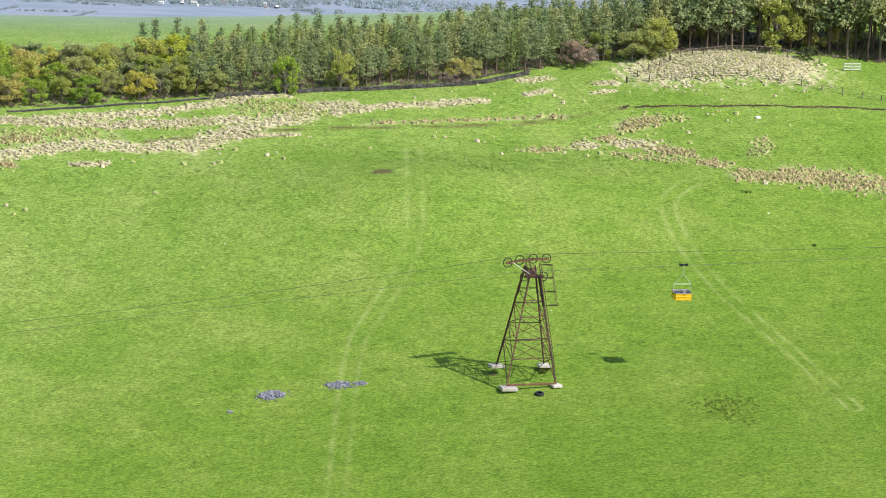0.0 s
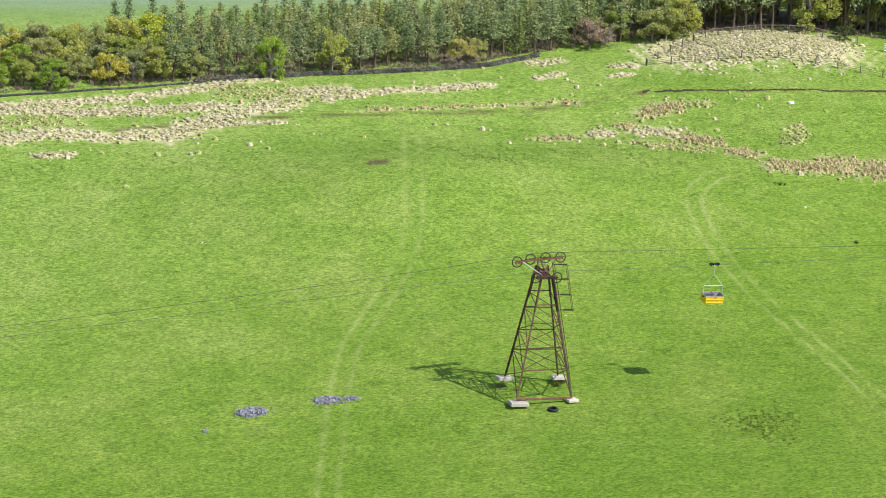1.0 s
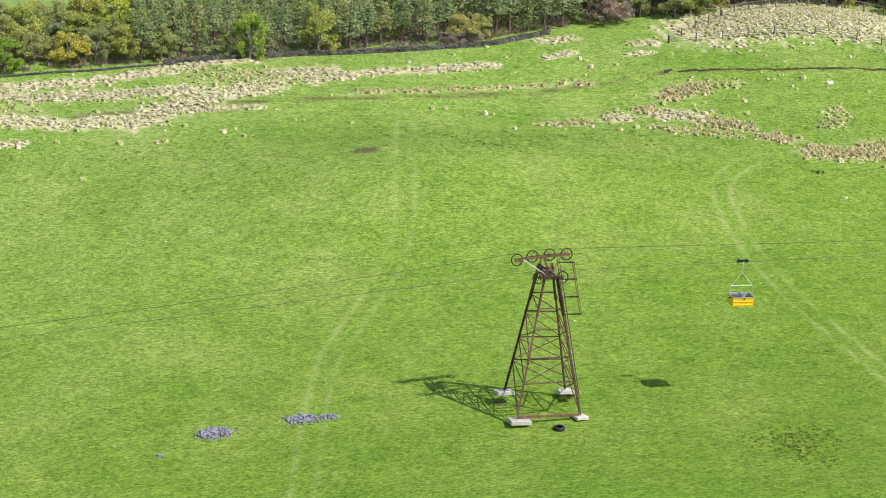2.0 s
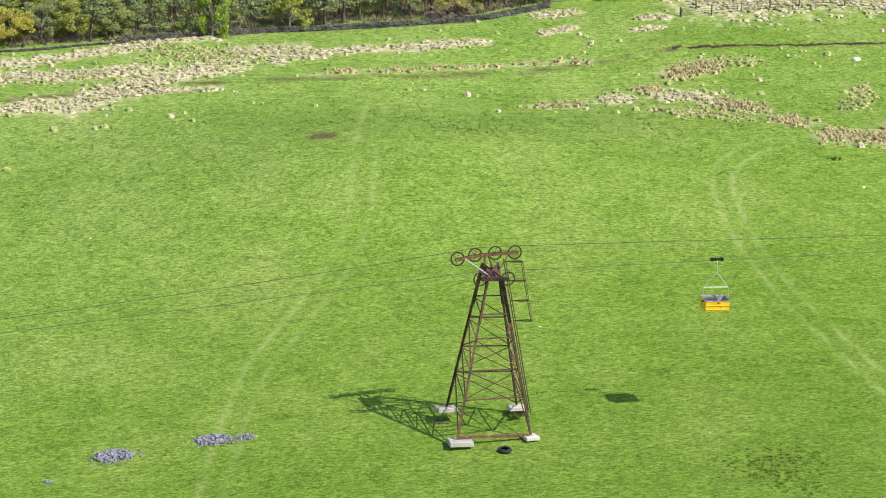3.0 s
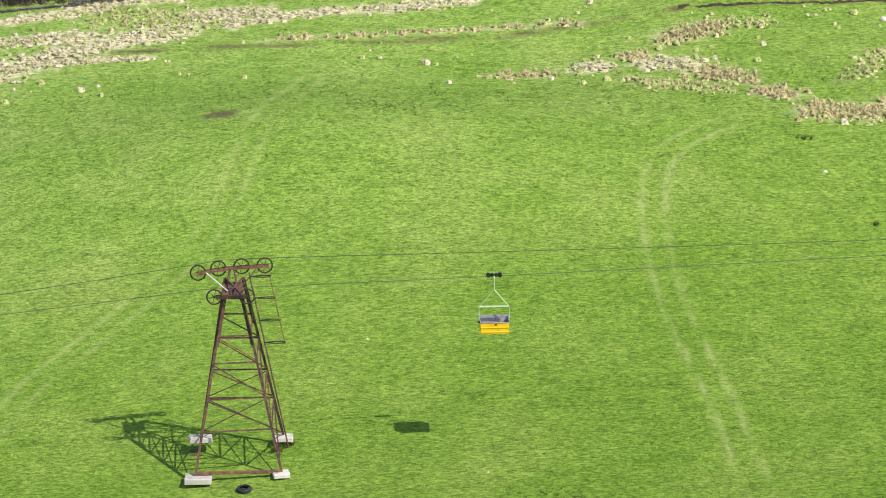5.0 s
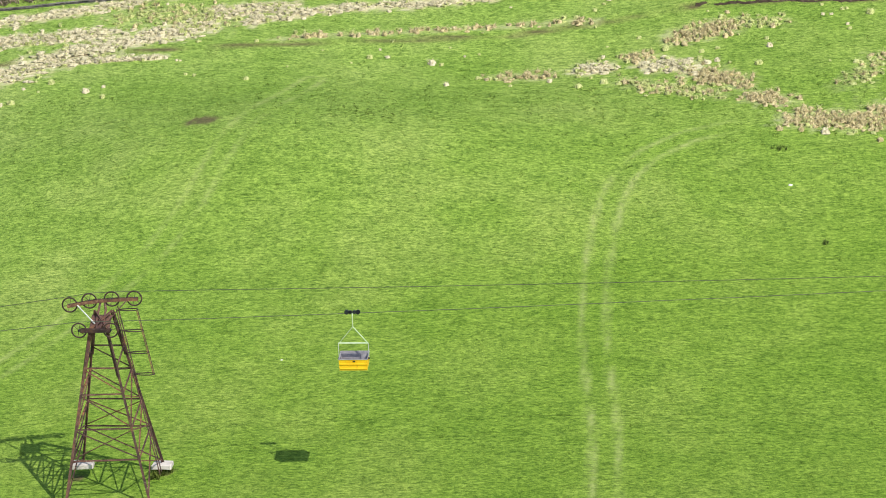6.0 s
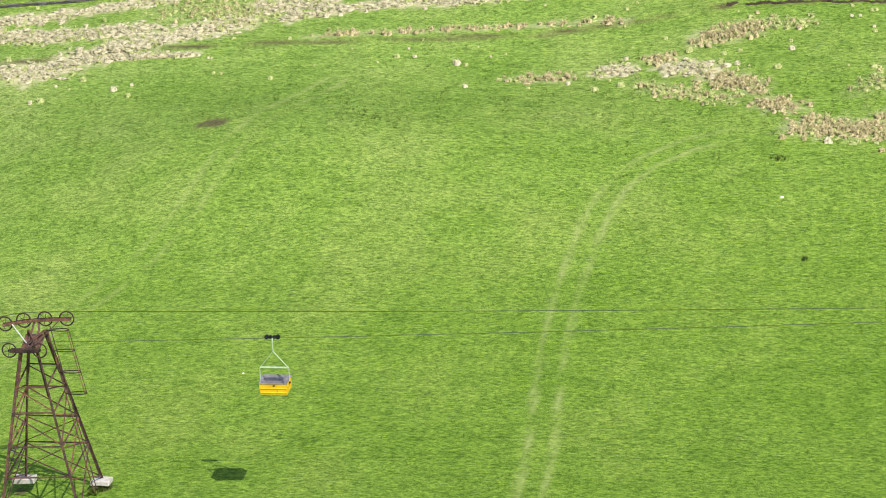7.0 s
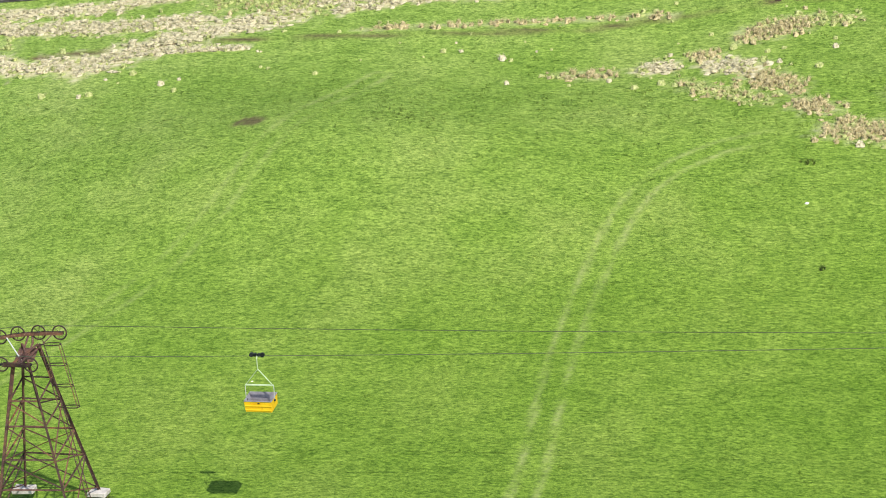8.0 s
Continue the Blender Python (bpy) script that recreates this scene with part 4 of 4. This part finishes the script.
# ---- fences, wall and gate round the rough hilltop ----
def build_fence(line, gap, high, label, rails=False):
    f = thing("fence", (*line[0], ground_z(*line[0])), label, "fence", "fences on the hill")
    base = Vector(f.location)
    tops, r = [], random.Random(int(line[0][0] * 7))
    for (ax, ay), (bx, by) in zip(line, line[1:]):
        n = max(1, round(math.hypot(bx - ax, by - ay) / gap))
        for i in range(n + (1 if (bx, by) == line[-1] else 0)):
            x, y = ax + (bx - ax) * i / n, ay + (by - ay) * i / n
            p = Vector((x, y, ground_z(x, y))) - base
            h = high * r.uniform(0.9, 1.12)
            lean = Vector((r.uniform(-0.05, 0.05), r.uniform(-0.04, 0.04), h))
            part("post", rod(bmesh.new(), p - Vector((0, 0, 0.1)), p + lean, 0.055, 0.048, 7), POST, f)
            tops.append((p, lean))
    for k in (0.95, 0.7, 0.45, 0.2):
        part("wire", bent(bmesh.new(), [p + l * k for p, l in tops], 0.028 if rails and k > 0.9 else 0.009, 4), POST if rails and k > 0.9 else WIRE, f)
    return f


build_fence([(28.29, 55.91), (32.5, 56.01), (36.5, 55.93), (39.55, 55.49), (42.52, 54.57), (47.52, 52.2), (52.14, 49.62)], 2.1, 0.62, "low timber post and wire fence below the rough hilltop")
build_fence([(28.27, 56.02), (31.26, 58.48), (34.06, 60.32)], 1.6, 0.62, "low timber post and wire fence climbing the hill")
build_fence([(34.03, 60.4), (36.63, 61.5), (40.04, 61.67), (44.17, 60.82), (48.2, 59.08)], 1.35, 0.75, "grey timber post and rail fence before the wood", True)


def build_wall(line, high, label):
    r = np.random.RandomState(int(abs(line[0][0])) + 1)
    verts, faces = [], []
    for (ax, ay), (bx, by) in zip(line, line[1:]):
        run = math.hypot(bx - ax, by - ay)
        turn = math.atan2(by - ay, bx - ax)
        c, s0 = math.cos(turn), math.sin(turn)
        for row in range(5):
            d = r.uniform(0, 0.2)
            while d < run:
                w = r.uniform(0.18, 0.42)
                hgt = high / 5
                x, y = ax + (bx - ax) * (d + w / 2) / run, ay + (by - ay) * (d + w / 2) / run
                z = ground_z(x, y) + hgt * (row + 0.5) - 0.02
                k = len(verts)
                t = 0.17 + r.uniform(-0.04, 0.04)
                for ex, ey, ez in ((-1, -1, -1), (1, -1, -1), (1, 1, -1), (-1, 1, -1), (-0.9, -0.9, 1), (0.9, -0.9, 1), (0.9, 0.9, 1), (-0.9, 0.9, 1)):
                    lx, ly = ex * (w / 2 - 0.012), ey * t
                    verts.append((x + lx * c - ly * s0, y + lx * s0 + ly * c, z + ez * (hgt / 2 - 0.008) * r.uniform(0.85, 1.15)))
                faces += [tuple(k + j for j in f) for f in ((0, 3, 2, 1), (4, 5, 6, 7), (0, 1, 5, 4), (1, 2, 6, 5), (2, 3, 7, 6), (3, 0, 4, 7))]
                d += w
    return tagged(link_mesh("dry_stone_wall", mesh_of("dry_stone_wall", verts, faces, STONE)), label, "wall", "walls along the wood")


WOOD_EDGE = [(-27.7, 54.21), (-19.6, 54.87), (-14.28, 55.46), (-9.34, 56.03), (-4.43, 56.53), (0.68, 56.85), (4.29, 56.77), (9.72, 56.81), (15.48, 57.39), (20.09, 59.27)]
build_wall(WOOD_EDGE[:4], 0.14, "dark mossy dry stone wall beneath broadleaved trees")
build_wall(WOOD_EDGE[3:], 0.36, "grey dry stone field wall along the pine wood")


def build_gate(x, y):
    g = thing("metal_gate", (x, y, ground_z(x, y)), "pale galvanised metal field gate beside dark pines", "gate")
    for z in (0.12, 0.26, 0.40, 0.54, 0.68):
        part("bar", rod(bmesh.new(), (-0.85, 0, z), (0.85, 0.1, z), 0.026), STEEL, g)
    for x1 in (-0.85, 0.0, 0.85):
        part("upright", rod(bmesh.new(), (x1, 0.05 + x1 * 0.06, 0.0), (x1, 0.05 + x1 * 0.06, 0.72), 0.032), STEEL, g)
    return g


build_gate(50.71, 57.39)


# ---- trees ----
def trunk_mesh(paths, material):
    """Tapered round limbs: each path is a list of (place, radius)."""
    bm = bmesh.new()
    for path in paths:
        rings = []
        for i, (p, r) in enumerate(path):
            p = Vector(p)
            q = Vector(path[min(i + 1, len(path) - 1)][0]) if i + 1 < len(path) else p + (p - Vector(path[i - 1][0]))
            _, u, v = axes(p, q)
            rings.append([bm.verts.new(p + (u * math.cos(a) + v * math.sin(a)) * r) for a in (0, 1.047, 2.094, 3.142, 4.189, 5.236)])
        for a, b in zip(rings, rings[1:]):
            for k in range(6):
                bm.faces.new((a[k], a[(k + 1) % 6], b[(k + 1) % 6], b[k]))
    me = bpy.data.meshes.new("trunk")
    bm.to_mesh(me)
    bm.free()
    me.materials.append(material)
    me.polygons.foreach_set("use_smooth", [True] * len(me.polygons))
    return me


def make_tree(name, label, trunk, crown):
    t = new(name)
    tagged(t, label, "tree")
    link_mesh("trunk", trunk, t)
    link_mesh("crown", crown, t)
    return t


def pine(seed, bare, leaf, label, lean=0.25, dense=1.0):
    """A plantation pine, one unit high: bare pole below, whorls of drooping boughs above."""
    r = np.random.RandomState(seed)
    bend = r.normal(0, 0.012, (6, 2)).cumsum(0)
    pole = [((bend[i][0], bend[i][1], i / 5), 0.020 * (1 - 0.85 * i / 5)) for i in range(6)]
    paths, spots = [pole], []
    n = int(26 + 10 * (1 - bare))
    for i in range(n):
        s = bare + (0.99 - bare) * i / n
        a = i * 2.4 + r.uniform(-0.4, 0.4)
        reach = (lean * (1 - s) / (1 - bare)) ** 0.7 * 0.48 * r.uniform(0.5, 1.3) + 0.012
        k = min(4, int(s * 5))
        cx, cy = bend[k] + (bend[k + 1] - bend[k]) * (s * 5 - k)
        end = np.array([cx + reach * math.cos(a), cy + reach * math.sin(a), s + reach * r.uniform(-0.15, 0.25)])
        paths.append([((cx, cy, s), 0.006), (tuple(end), 0.002)])
        m = int((10 + 150 * reach) * dense)
        u = r.uniform(0.15, 1.05, (m, 1)) ** 0.7
        spots.append(np.array([cx, cy, s]) + (end - np.array([cx, cy, s])) * u + r.normal(0, 1, (m, 3)) * np.array([0.026, 0.026, 0.017]) * (0.6 + u))
    for i in range(7):
        s, a = r.uniform(0.12, bare), r.uniform(0, 6.28)
        paths.append([((0, 0, s), 0.004), ((0.09 * math.cos(a), 0.09 * math.sin(a), s + r.uniform(-0.03, 0.02)), 0.0015)])
    v, f = quads(np.concatenate(spots), 0.021, r, 0.35)
    return make_tree("pine_tree", label, trunk_mesh(paths, BARK), fast_mesh("crown", v, f, leaf))


def broadleaf(seed, leaf, label, bark=None, full=1.0, wide=0.42, name="broadleaved_tree"):
    """A spreading tree, one unit high: forked limbs and a crown of many leaf clumps."""
    r = np.random.RandomState(seed)
    paths = [[((0, 0, 0), 0.030), ((0.01, 0, 0.16), 0.024), ((0.0, 0.01, 0.34), 0.018)]]
    spots = []
    for i in range(18):
        a, e = i * 2.4 + r.uniform(-0.3, 0.3), r.uniform(0.05, 1.0)
        reach = wide * math.sqrt(max(0.05, 1 - (e - 0.35) ** 2 / 0.5)) * r.uniform(0.65, 1.0)
        tip = np.array([reach * math.cos(a), reach * math.sin(a), 0.15 + 0.73 * e])
        fork = np.array([tip[0] * 0.4, tip[1] * 0.4, 0.2 + (tip[2] - 0.2) * 0.55])
        paths.append([((0, 0, 0.15 + 0.2 * e), 0.013), (tuple(fork), 0.009), (tuple(tip), 0.003)])
        for j in range(3):
            b = tip + r.normal(0, 0.07, 3)
            paths.append([(tuple(fork + (tip - fork) * 0.5), 0.005), (tuple(b), 0.0015)])
        for j in range(4):
            c = tip + r.normal(0, 0.075, 3) * np.array([1, 1, 0.8])
            m = int(88 * full)
            d = r.normal(size=(m, 3))
            d /= np.linalg.norm(d, axis=1)[:, None]
            spots.append(c + d * (r.uniform(0.25, 1, (m, 1)) ** 0.5) * np.array([0.10, 0.10, 0.075]) * r.uniform(0.7, 1.25))
    p = np.concatenate(spots)
    p[:, 2] = np.minimum(p[:, 2], 1.0 + 0.02 * r.normal(size=len(p)))
    v, f = quads(p, 0.022, r, 0.2)
    return make_tree(name, label, trunk_mesh(paths, bark or PALE_BARK), fast_mesh("crown", v, f, leaf))


def plant(kind, x, y, high, wide=1.0, turn=0.0, group="", sink=0.05):
    m = Matrix.Translation((x, y, ground_z(x, y) - sink)) @ pose(0, 0, 0, 0, 0, turn)
    t = copy_thing(kind, m)
    high *= 0.73
    t.matrix_basis = m @ Matrix.Diagonal((high * wide, high * wide, high, 1))
    return tagged(t, "", "", group)


PINES = [pine(31 + i, (0.42, 0.5, 0.36, 0.3)[i], LEAF_PINE, "tall dark green plantation pine with a bare lower trunk") for i in range(4)]
LARCHES = [pine(41 + i, (0.16, 0.1)[i], LEAF_LARCH, "fresh yellow-green larch standing in the wood", 0.22, 1.0) for i in range(2)]
SPRUCES = [pine(51, 0.06, LEAF_PINE, "dark pointed spruce rising above the wood", 0.20, 1.5)]
OAKS = [broadleaf(61 + i, LEAF_OAK, "rounded young-leaved oak, olive green, at the wood edge") for i in range(3)]
LIMES = [broadleaf(71 + i, LEAF_LIME, "bright fresh green broadleaved tree at the wood edge") for i in range(2)]
BRONZES = [broadleaf(81 + i, LEAF_BRONZE, "bronze budding broadleaved tree at the wood edge", None, 0.8) for i in range(2)]
GREYS = [broadleaf(91, LEAF_GREY, "grey-green broadleaved tree among the oaks")]
BARE = [broadleaf(95 + i, LEAF_TWIG, "leafless brown twiggy tree at the wood edge", None, 0.42) for i in range(2)]
SHRUB = broadleaf(99, LEAF_YEW, "dark evergreen bush beside the fence", BARK, 1.2, 0.55, "evergreen_bush")
FIRST = PINES + LARCHES + SPRUCES + OAKS + LIMES + BRONZES + GREYS + BARE + [SHRUB]


EDGE_RUN = [-60, -40, -30, -23, -17, -10, -4, 1, 8, 15, 22, 28, 36, 43, 50, 58, 66, 90]
EDGE_X = [-43.58, -27.58, -19.41, -13.91, -9.39, -4.13, 0.6, 4.58, 10.07, 15.42, 20.34, 24.46, 30.09, 35.54, 41.04, 47.76, 54.37, 71.37]
EDGE_Y = [54.91, 54.41, 55.05, 55.58, 56.05, 56.6, 56.98, 57.07, 57.28, 57.88, 59.61, 60.99, 62.38, 62.79, 62.75, 61.15, 58.92, 56.92]


def edge_x(run):
    return float(np.interp(run, EDGE_RUN, EDGE_X))


def edge_y(run):
    """The near edge of the woods, west to east."""
    return float(np.interp(run, EDGE_RUN, EDGE_Y))


def build_woods():
    r = random.Random(4)
    # broadleaved wood on the western edge
    order = [LIMES[0], BARE[0], OAKS[0], BRONZES[0], LIMES[1], OAKS[1], LIMES[0], BRONZES[1], OAKS[2], GREYS[0], OAKS[0], BRONZES[0], OAKS[1]]
    for row in range(3):
        x = -47.0 + row * 1.3
        i = row * 2
        while x < -16.5:
            high = 0.62 * (r.uniform(4.6, 6.0) + row * 0.7 + max(0, (x + 30) * 0.07))
            plant(order[i % len(order)], edge_x(x), edge_y(x) + 1.2 + row * 3.2 + r.uniform(-0.5, 0.8), high, r.uniform(0.95, 1.2), r.uniform(0, 360), "broadleaved trees of the wood")
            x += r.uniform(2.3, 3.3)
            i += 1
    # pine wood across the middle
    for row in range(6):
        x = -19.0 + row * 0.5
        while x < 34:
            lift = np.interp(x, [-19, 0, 15, 34], [4.4, 4.7, 5.1, 5.6])
            sort = r.random()
            kind = r.choice(PINES) if sort < (0.72 if row < 3 else 0.45) else r.choice(LARCHES) if sort < 0.92 else r.choice(BRONZES + BARE) if row < 2 else SPRUCES[0]
            high = lift * r.uniform(0.82, 1.08) + 0.15 * row
            if kind in BRONZES + BARE:
                high *= 0.62
            plant(kind, edge_x(x), edge_y(x) + 0.9 + row * 2.1 + r.uniform(-0.6, 0.6), high, r.uniform(0.9, 1.25) * (1.2 if kind in PINES else 1), r.uniform(0, 360), "conifers of the wood")
            x += r.uniform(1.5, 2.3)
    # taller wood behind the rough hilltop
    for row in range(4):
        x = 33.0 + row * 0.6
        while x < 76:
            high = float(np.interp(x, [33, 40, 48, 60, 76], [6.2, 8.2, 10.5, 12.0, 12.0])) * r.uniform(0.85, 1.1)
            kind = r.choice(PINES) if r.random() < 0.8 else r.choice(OAKS[:1] + BRONZES)
            if kind not in PINES:
                high *= 0.6
            plant(kind, edge_x(x), edge_y(x) + 1.2 + row * 2.2 + r.uniform(-0.6, 0.6), high, r.uniform(0.8, 1.0), r.uniform(0, 360), "tall pines behind the hilltop")
            x += r.uniform(1.4, 2.1)
    # thick young growth closing the back of the wood
    x = -50.0
    while x < 74:
        plant(r.choice(LARCHES + OAKS + GREYS), edge_x(x), edge_y(x) + 15 + r.uniform(-1, 1), r.uniform(2.2, 3.0), 1.25, r.uniform(0, 360), "young trees at the back of the wood", 0.4)
        x += r.uniform(1.5, 2.2)
    # marked trees
    plant(LIMES[1], edge_x(-8.6), edge_y(-8.6) - 0.2, 4.9, 0.72, 40, "broadleaved trees of the wood")
    plant(OAKS[2], edge_x(-2), edge_y(-2) + 0.2, 5.0, 0.75, 80, "broadleaved trees of the wood")
    plant(BARE[1], 25.03, 60.75, 3.6, 1.15, 10, "broadleaved trees of the wood")
    plant(BARE[0], 26.2, 61.12, 3.2, 1.1, 70, "broadleaved trees of the wood")
    plant(BARE[0], 12.36, 57.55, 1.7, 1.6, 20, "broadleaved trees of the wood")
    plant(BARE[1], 13.86, 57.8, 1.6, 1.6, 60, "broadleaved trees of the wood")
    for x, hgt in ((-21.5, 8.2), (-20.2, 8.8), (-17.0, 8.6), (-14.2, 8.4), (-5.2, 8.9), (-2.6, 9.0), (0.2, 8.7), (1.6, 8.8)):
        plant(SPRUCES[0], edge_x(x), edge_y(x) + 11 + r.uniform(0, 3), hgt - 2.9, 1.0, r.uniform(0, 360), "conifers of the wood")
    for x, y, hgt in ((30.94, 61.79, 4.2), (32.22, 61.94, 4.6), (33.58, 62.36, 5)):
        plant(r.choice(OAKS[:1] + BRONZES), x, y, hgt, 1.0, r.uniform(0, 360), "broadleaved trees of the wood")
    plant(SHRUB, 47.44, 60.04, 1.9, 1.2, 0, "")
    for t in FIRST:
        for o in [*t.children_recursive, t]:
            bpy.data.objects.remove(o)


build_woods()


def build_floor_litter():
    """Dark needle litter and shade plants under the trees."""
    r = np.random.RandomState(9)
    x = r.uniform(-46, 70, 5200)
    x, y = np.interp(x, EDGE_RUN, EDGE_X), np.interp(x, EDGE_RUN, EDGE_Y) + r.uniform(0.6, 11, 5200)
    v, f = tufts(x, y, r, 12, r.uniform(0.1, 0.42, 5200), 0.35, 0.05, None, 0.9)
    tagged(link_mesh("undergrowth", fast_mesh("undergrowth", v, f, LEAF_TWIG)), "brown undergrowth and litter beneath the trees", "undergrowth", "", "stuff")


build_floor_litter()


# ---- the valley beyond the wood ----
def far_spot(heading, away):
    """A place so many metres off, along a compass heading from the hovering start."""
    a = radians(18.51 + (heading - 15.57) * 0.367)
    return -87.1 + 1.8 * away * math.sin(a), -240.1 + 1.8 * away * math.cos(a)


def build_far_woods():
    r = np.random.RandomState(14)
    places, sizes = [], []

    def row(h0, a0, h1, a1, count, size, wide):
        s = np.sort(r.uniform(0, 1, count))
        for k in s:
            x, y = far_spot(h0 + (h1 - h0) * k + r.normal(0, wide * 0.3), a0 + (a1 - a0) * k + r.normal(0, wide * 12))
            places.append((x, y, ground_z(x, y)))
            sizes.append(0.66 * size * r.uniform(0.6, 1.4))

    for i in range(120):
        h, a = r.uniform(-6, 36), math.exp(r.uniform(math.log(330), math.log(1100)))
        row(h, a, h + r.uniform(0.8, 4) * r.choice([-1, 1]), a * r.uniform(0.93, 1.08), int(r.uniform(40, 80)), 0.0014 * a, 0.012)
    for i in range(16):
        h, a = r.uniform(-6, 36), math.exp(r.uniform(math.log(380), math.log(1000)))
        row(h, a, h + r.uniform(0.3, 1.6), a * r.uniform(0.98, 1.03), int(r.uniform(8, 26)), 0.0036 * a, 0.15)
    row(17, 330, 27, 400, 120, 2.4, 0.25)
    row(22, 300, 30, 330, 90, 2.4, 0.3)
    row(13.5, 480, 20, 520, 90, 2.6, 0.25)
    row(-5, 860, 9, 900, 170, 3.0, 0.3)
    row(-5, 960, 9, 1000, 170, 3.4, 0.4)
    for k in range(5):
        row(-6, 1050 + 90 * k, 36, 1080 + 100 * k, 240, 4.2, 0.6)
    row(-4, 240, 3, 250, 40, 1.2, 0.1)
    p, s = np.array(places), np.array(sizes)
    n = 40
    d = r.normal(size=(len(p) * n, 3))
    d /= np.linalg.norm(d, axis=1)[:, None]
    c = np.repeat(p, n, 0) + d * np.repeat(s, n)[:, None] * np.array([0.55, 0.55, 0.5]) + np.array([0, 0, 0.5]) * np.repeat(s, n)[:, None]
    u = r.normal(size=c.shape)
    u /= np.linalg.norm(u, axis=1)[:, None]
    w = np.cross(u, r.normal(size=c.shape))
    w /= np.linalg.norm(w, axis=1)[:, None]
    k = np.repeat(s, n)[:, None] * 0.14
    v = np.stack([c - u * k, c - w * k, c + u * k, c + w * k], 1).reshape(-1, 3)
    tagged(link_mesh("far_woods", fast_mesh("far_woods", v, np.arange(len(v)).reshape(-1, 4), LEAF_FAR)), "distant hedgerows, copses and woods of the valley, coloured with haze", "woods", "", "stuff")


build_far_woods()


def house(x, y, wide, deep, high, wall_m, roof_m, turn, label, name="house", windows=2, chimneys=1, category="house"):
    h = thing(name, (x, y, ground_z(x, y)), label, category, "buildings in the valley")
    h.rotation_euler = (0, 0, radians(turn))
    wide, deep, high = 0.66 * wide, 0.66 * deep, 0.66 * high
    bm = bmesh.new()
    block(bm, (0, 0, high / 2 - 0.3), (wide, deep, high + 0.6))
    ridge = deep * 0.35
    a = [bm.verts.new((sx * wide / 2, sy * deep / 2, high)) for sx, sy in ((-1, -1), (-1, 1), (1, 1), (1, -1))]
    t = [bm.verts.new((sx * wide / 2, 0, high + ridge)) for sx in (-1, 1)]
    bm.faces.new((a[0], t[0], a[1]))
    bm.faces.new((a[3], a[2], t[1]))
    part("wall", bm, wall_m, h)
    bm = bmesh.new()
    e = 0.06 * deep
    for s in (-1, 1):
        q = [bm.verts.new(c) for c in ((-wide / 2 - e, s * (deep / 2 + e), high - e * 0.7), (wide / 2 + e, s * (deep / 2 + e), high - e * 0.7), (wide / 2 + e, 0, high + ridge + 0.03 * deep), (-wide / 2 - e, 0, high + ridge + 0.03 * deep))]
        p = [bm.verts.new(v.co + Vector((0, 0, 0.03 * deep))) for v in q]
        bm.faces.new(q)
        bm.faces.new(p)
        for i in range(4):
            bm.faces.new((q[i], q[(i + 1) % 4], p[(i + 1) % 4], p[i]))
    roof = part("roof", bm, roof_m, h)
    for i in range(chimneys):
        part("chimney", block(bmesh.new(), ((-0.42 + 0.84 * i / max(1, chimneys - 1)) * wide, 0, high + ridge + 0.05 * deep), (0.07 * deep + 0.15, 0.08 * deep + 0.1, 0.3 * deep)), wall_m, roof)
    for i in range(windows):
        wx = (-0.5 + (i + 0.5) / windows) * wide
        part("window", block(bmesh.new(), (wx, -deep / 2, high * 0.6), (wide / windows * 0.42, 0.05 * deep, high * 0.36)), PANE, h)
    return h


def build_valley():
    for heading, away, w, d, hg, n in ((-1.9, 240, 6.0, 4.0, 3.4, 5), (-0.5, 241, 5.0, 3.8, 3.0, 4), (-3.2, 243, 2.4, 3.4, 4.0, 2)):
        x, y = far_spot(heading, away)
        house(x, y, w, d, hg, BRICK, SLATE, 6, "long red-brown brick house with brown slate roof and chimneys", "house", n, 3)
    x, y = far_spot(17.8, 345)
    house(x, y, 14, 5, 1.6, RENDER_WHITE, RENDER_WHITE, -12, "long low white farm shed in the valley", "farm_shed", 3, 0, "shed")
    x, y = far_spot(18.4, 355)
    house(x, y, 7, 4, 2.4, RENDER_WHITE, RENDER_WHITE, -12, "white farm shed with a pale roof", "farm_shed", 2, 0, "shed")
    r = random.Random(8)
    for i in range(34):
        heading, away = r.choice([r.uniform(-5, 3), r.uniform(2, 8)]), r.uniform(840, 1010)
        x, y = far_spot(heading, away)
        s = r.uniform(1.6, 3.0)
        house(x, y, s * r.uniform(1, 1.8), s * 0.8, s * 0.6, r.choice([RENDER_WHITE, RENDER_WHITE, STONE]), r.choice([SLATE, RENDER_WHITE]), r.uniform(-40, 40), "small pale village house among distant trees", "house", 2, 1)
    for heading, away, s in ((9.0, 480, 2.2), (9.6, 470, 1.8), (12.6, 700, 2.6), (21.0, 720, 3), (3.6, 520, 1.8), (4.2, 530, 2.2), (23.2, 850, 3.4)):
        x, y = far_spot(heading, away)
        house(x, y, s * 1.6, s * 0.8, s * 0.5, RENDER_WHITE, SLATE, r.uniform(-30, 30), "pale farmhouse among distant fields", "house", 2, 1)


build_valley()
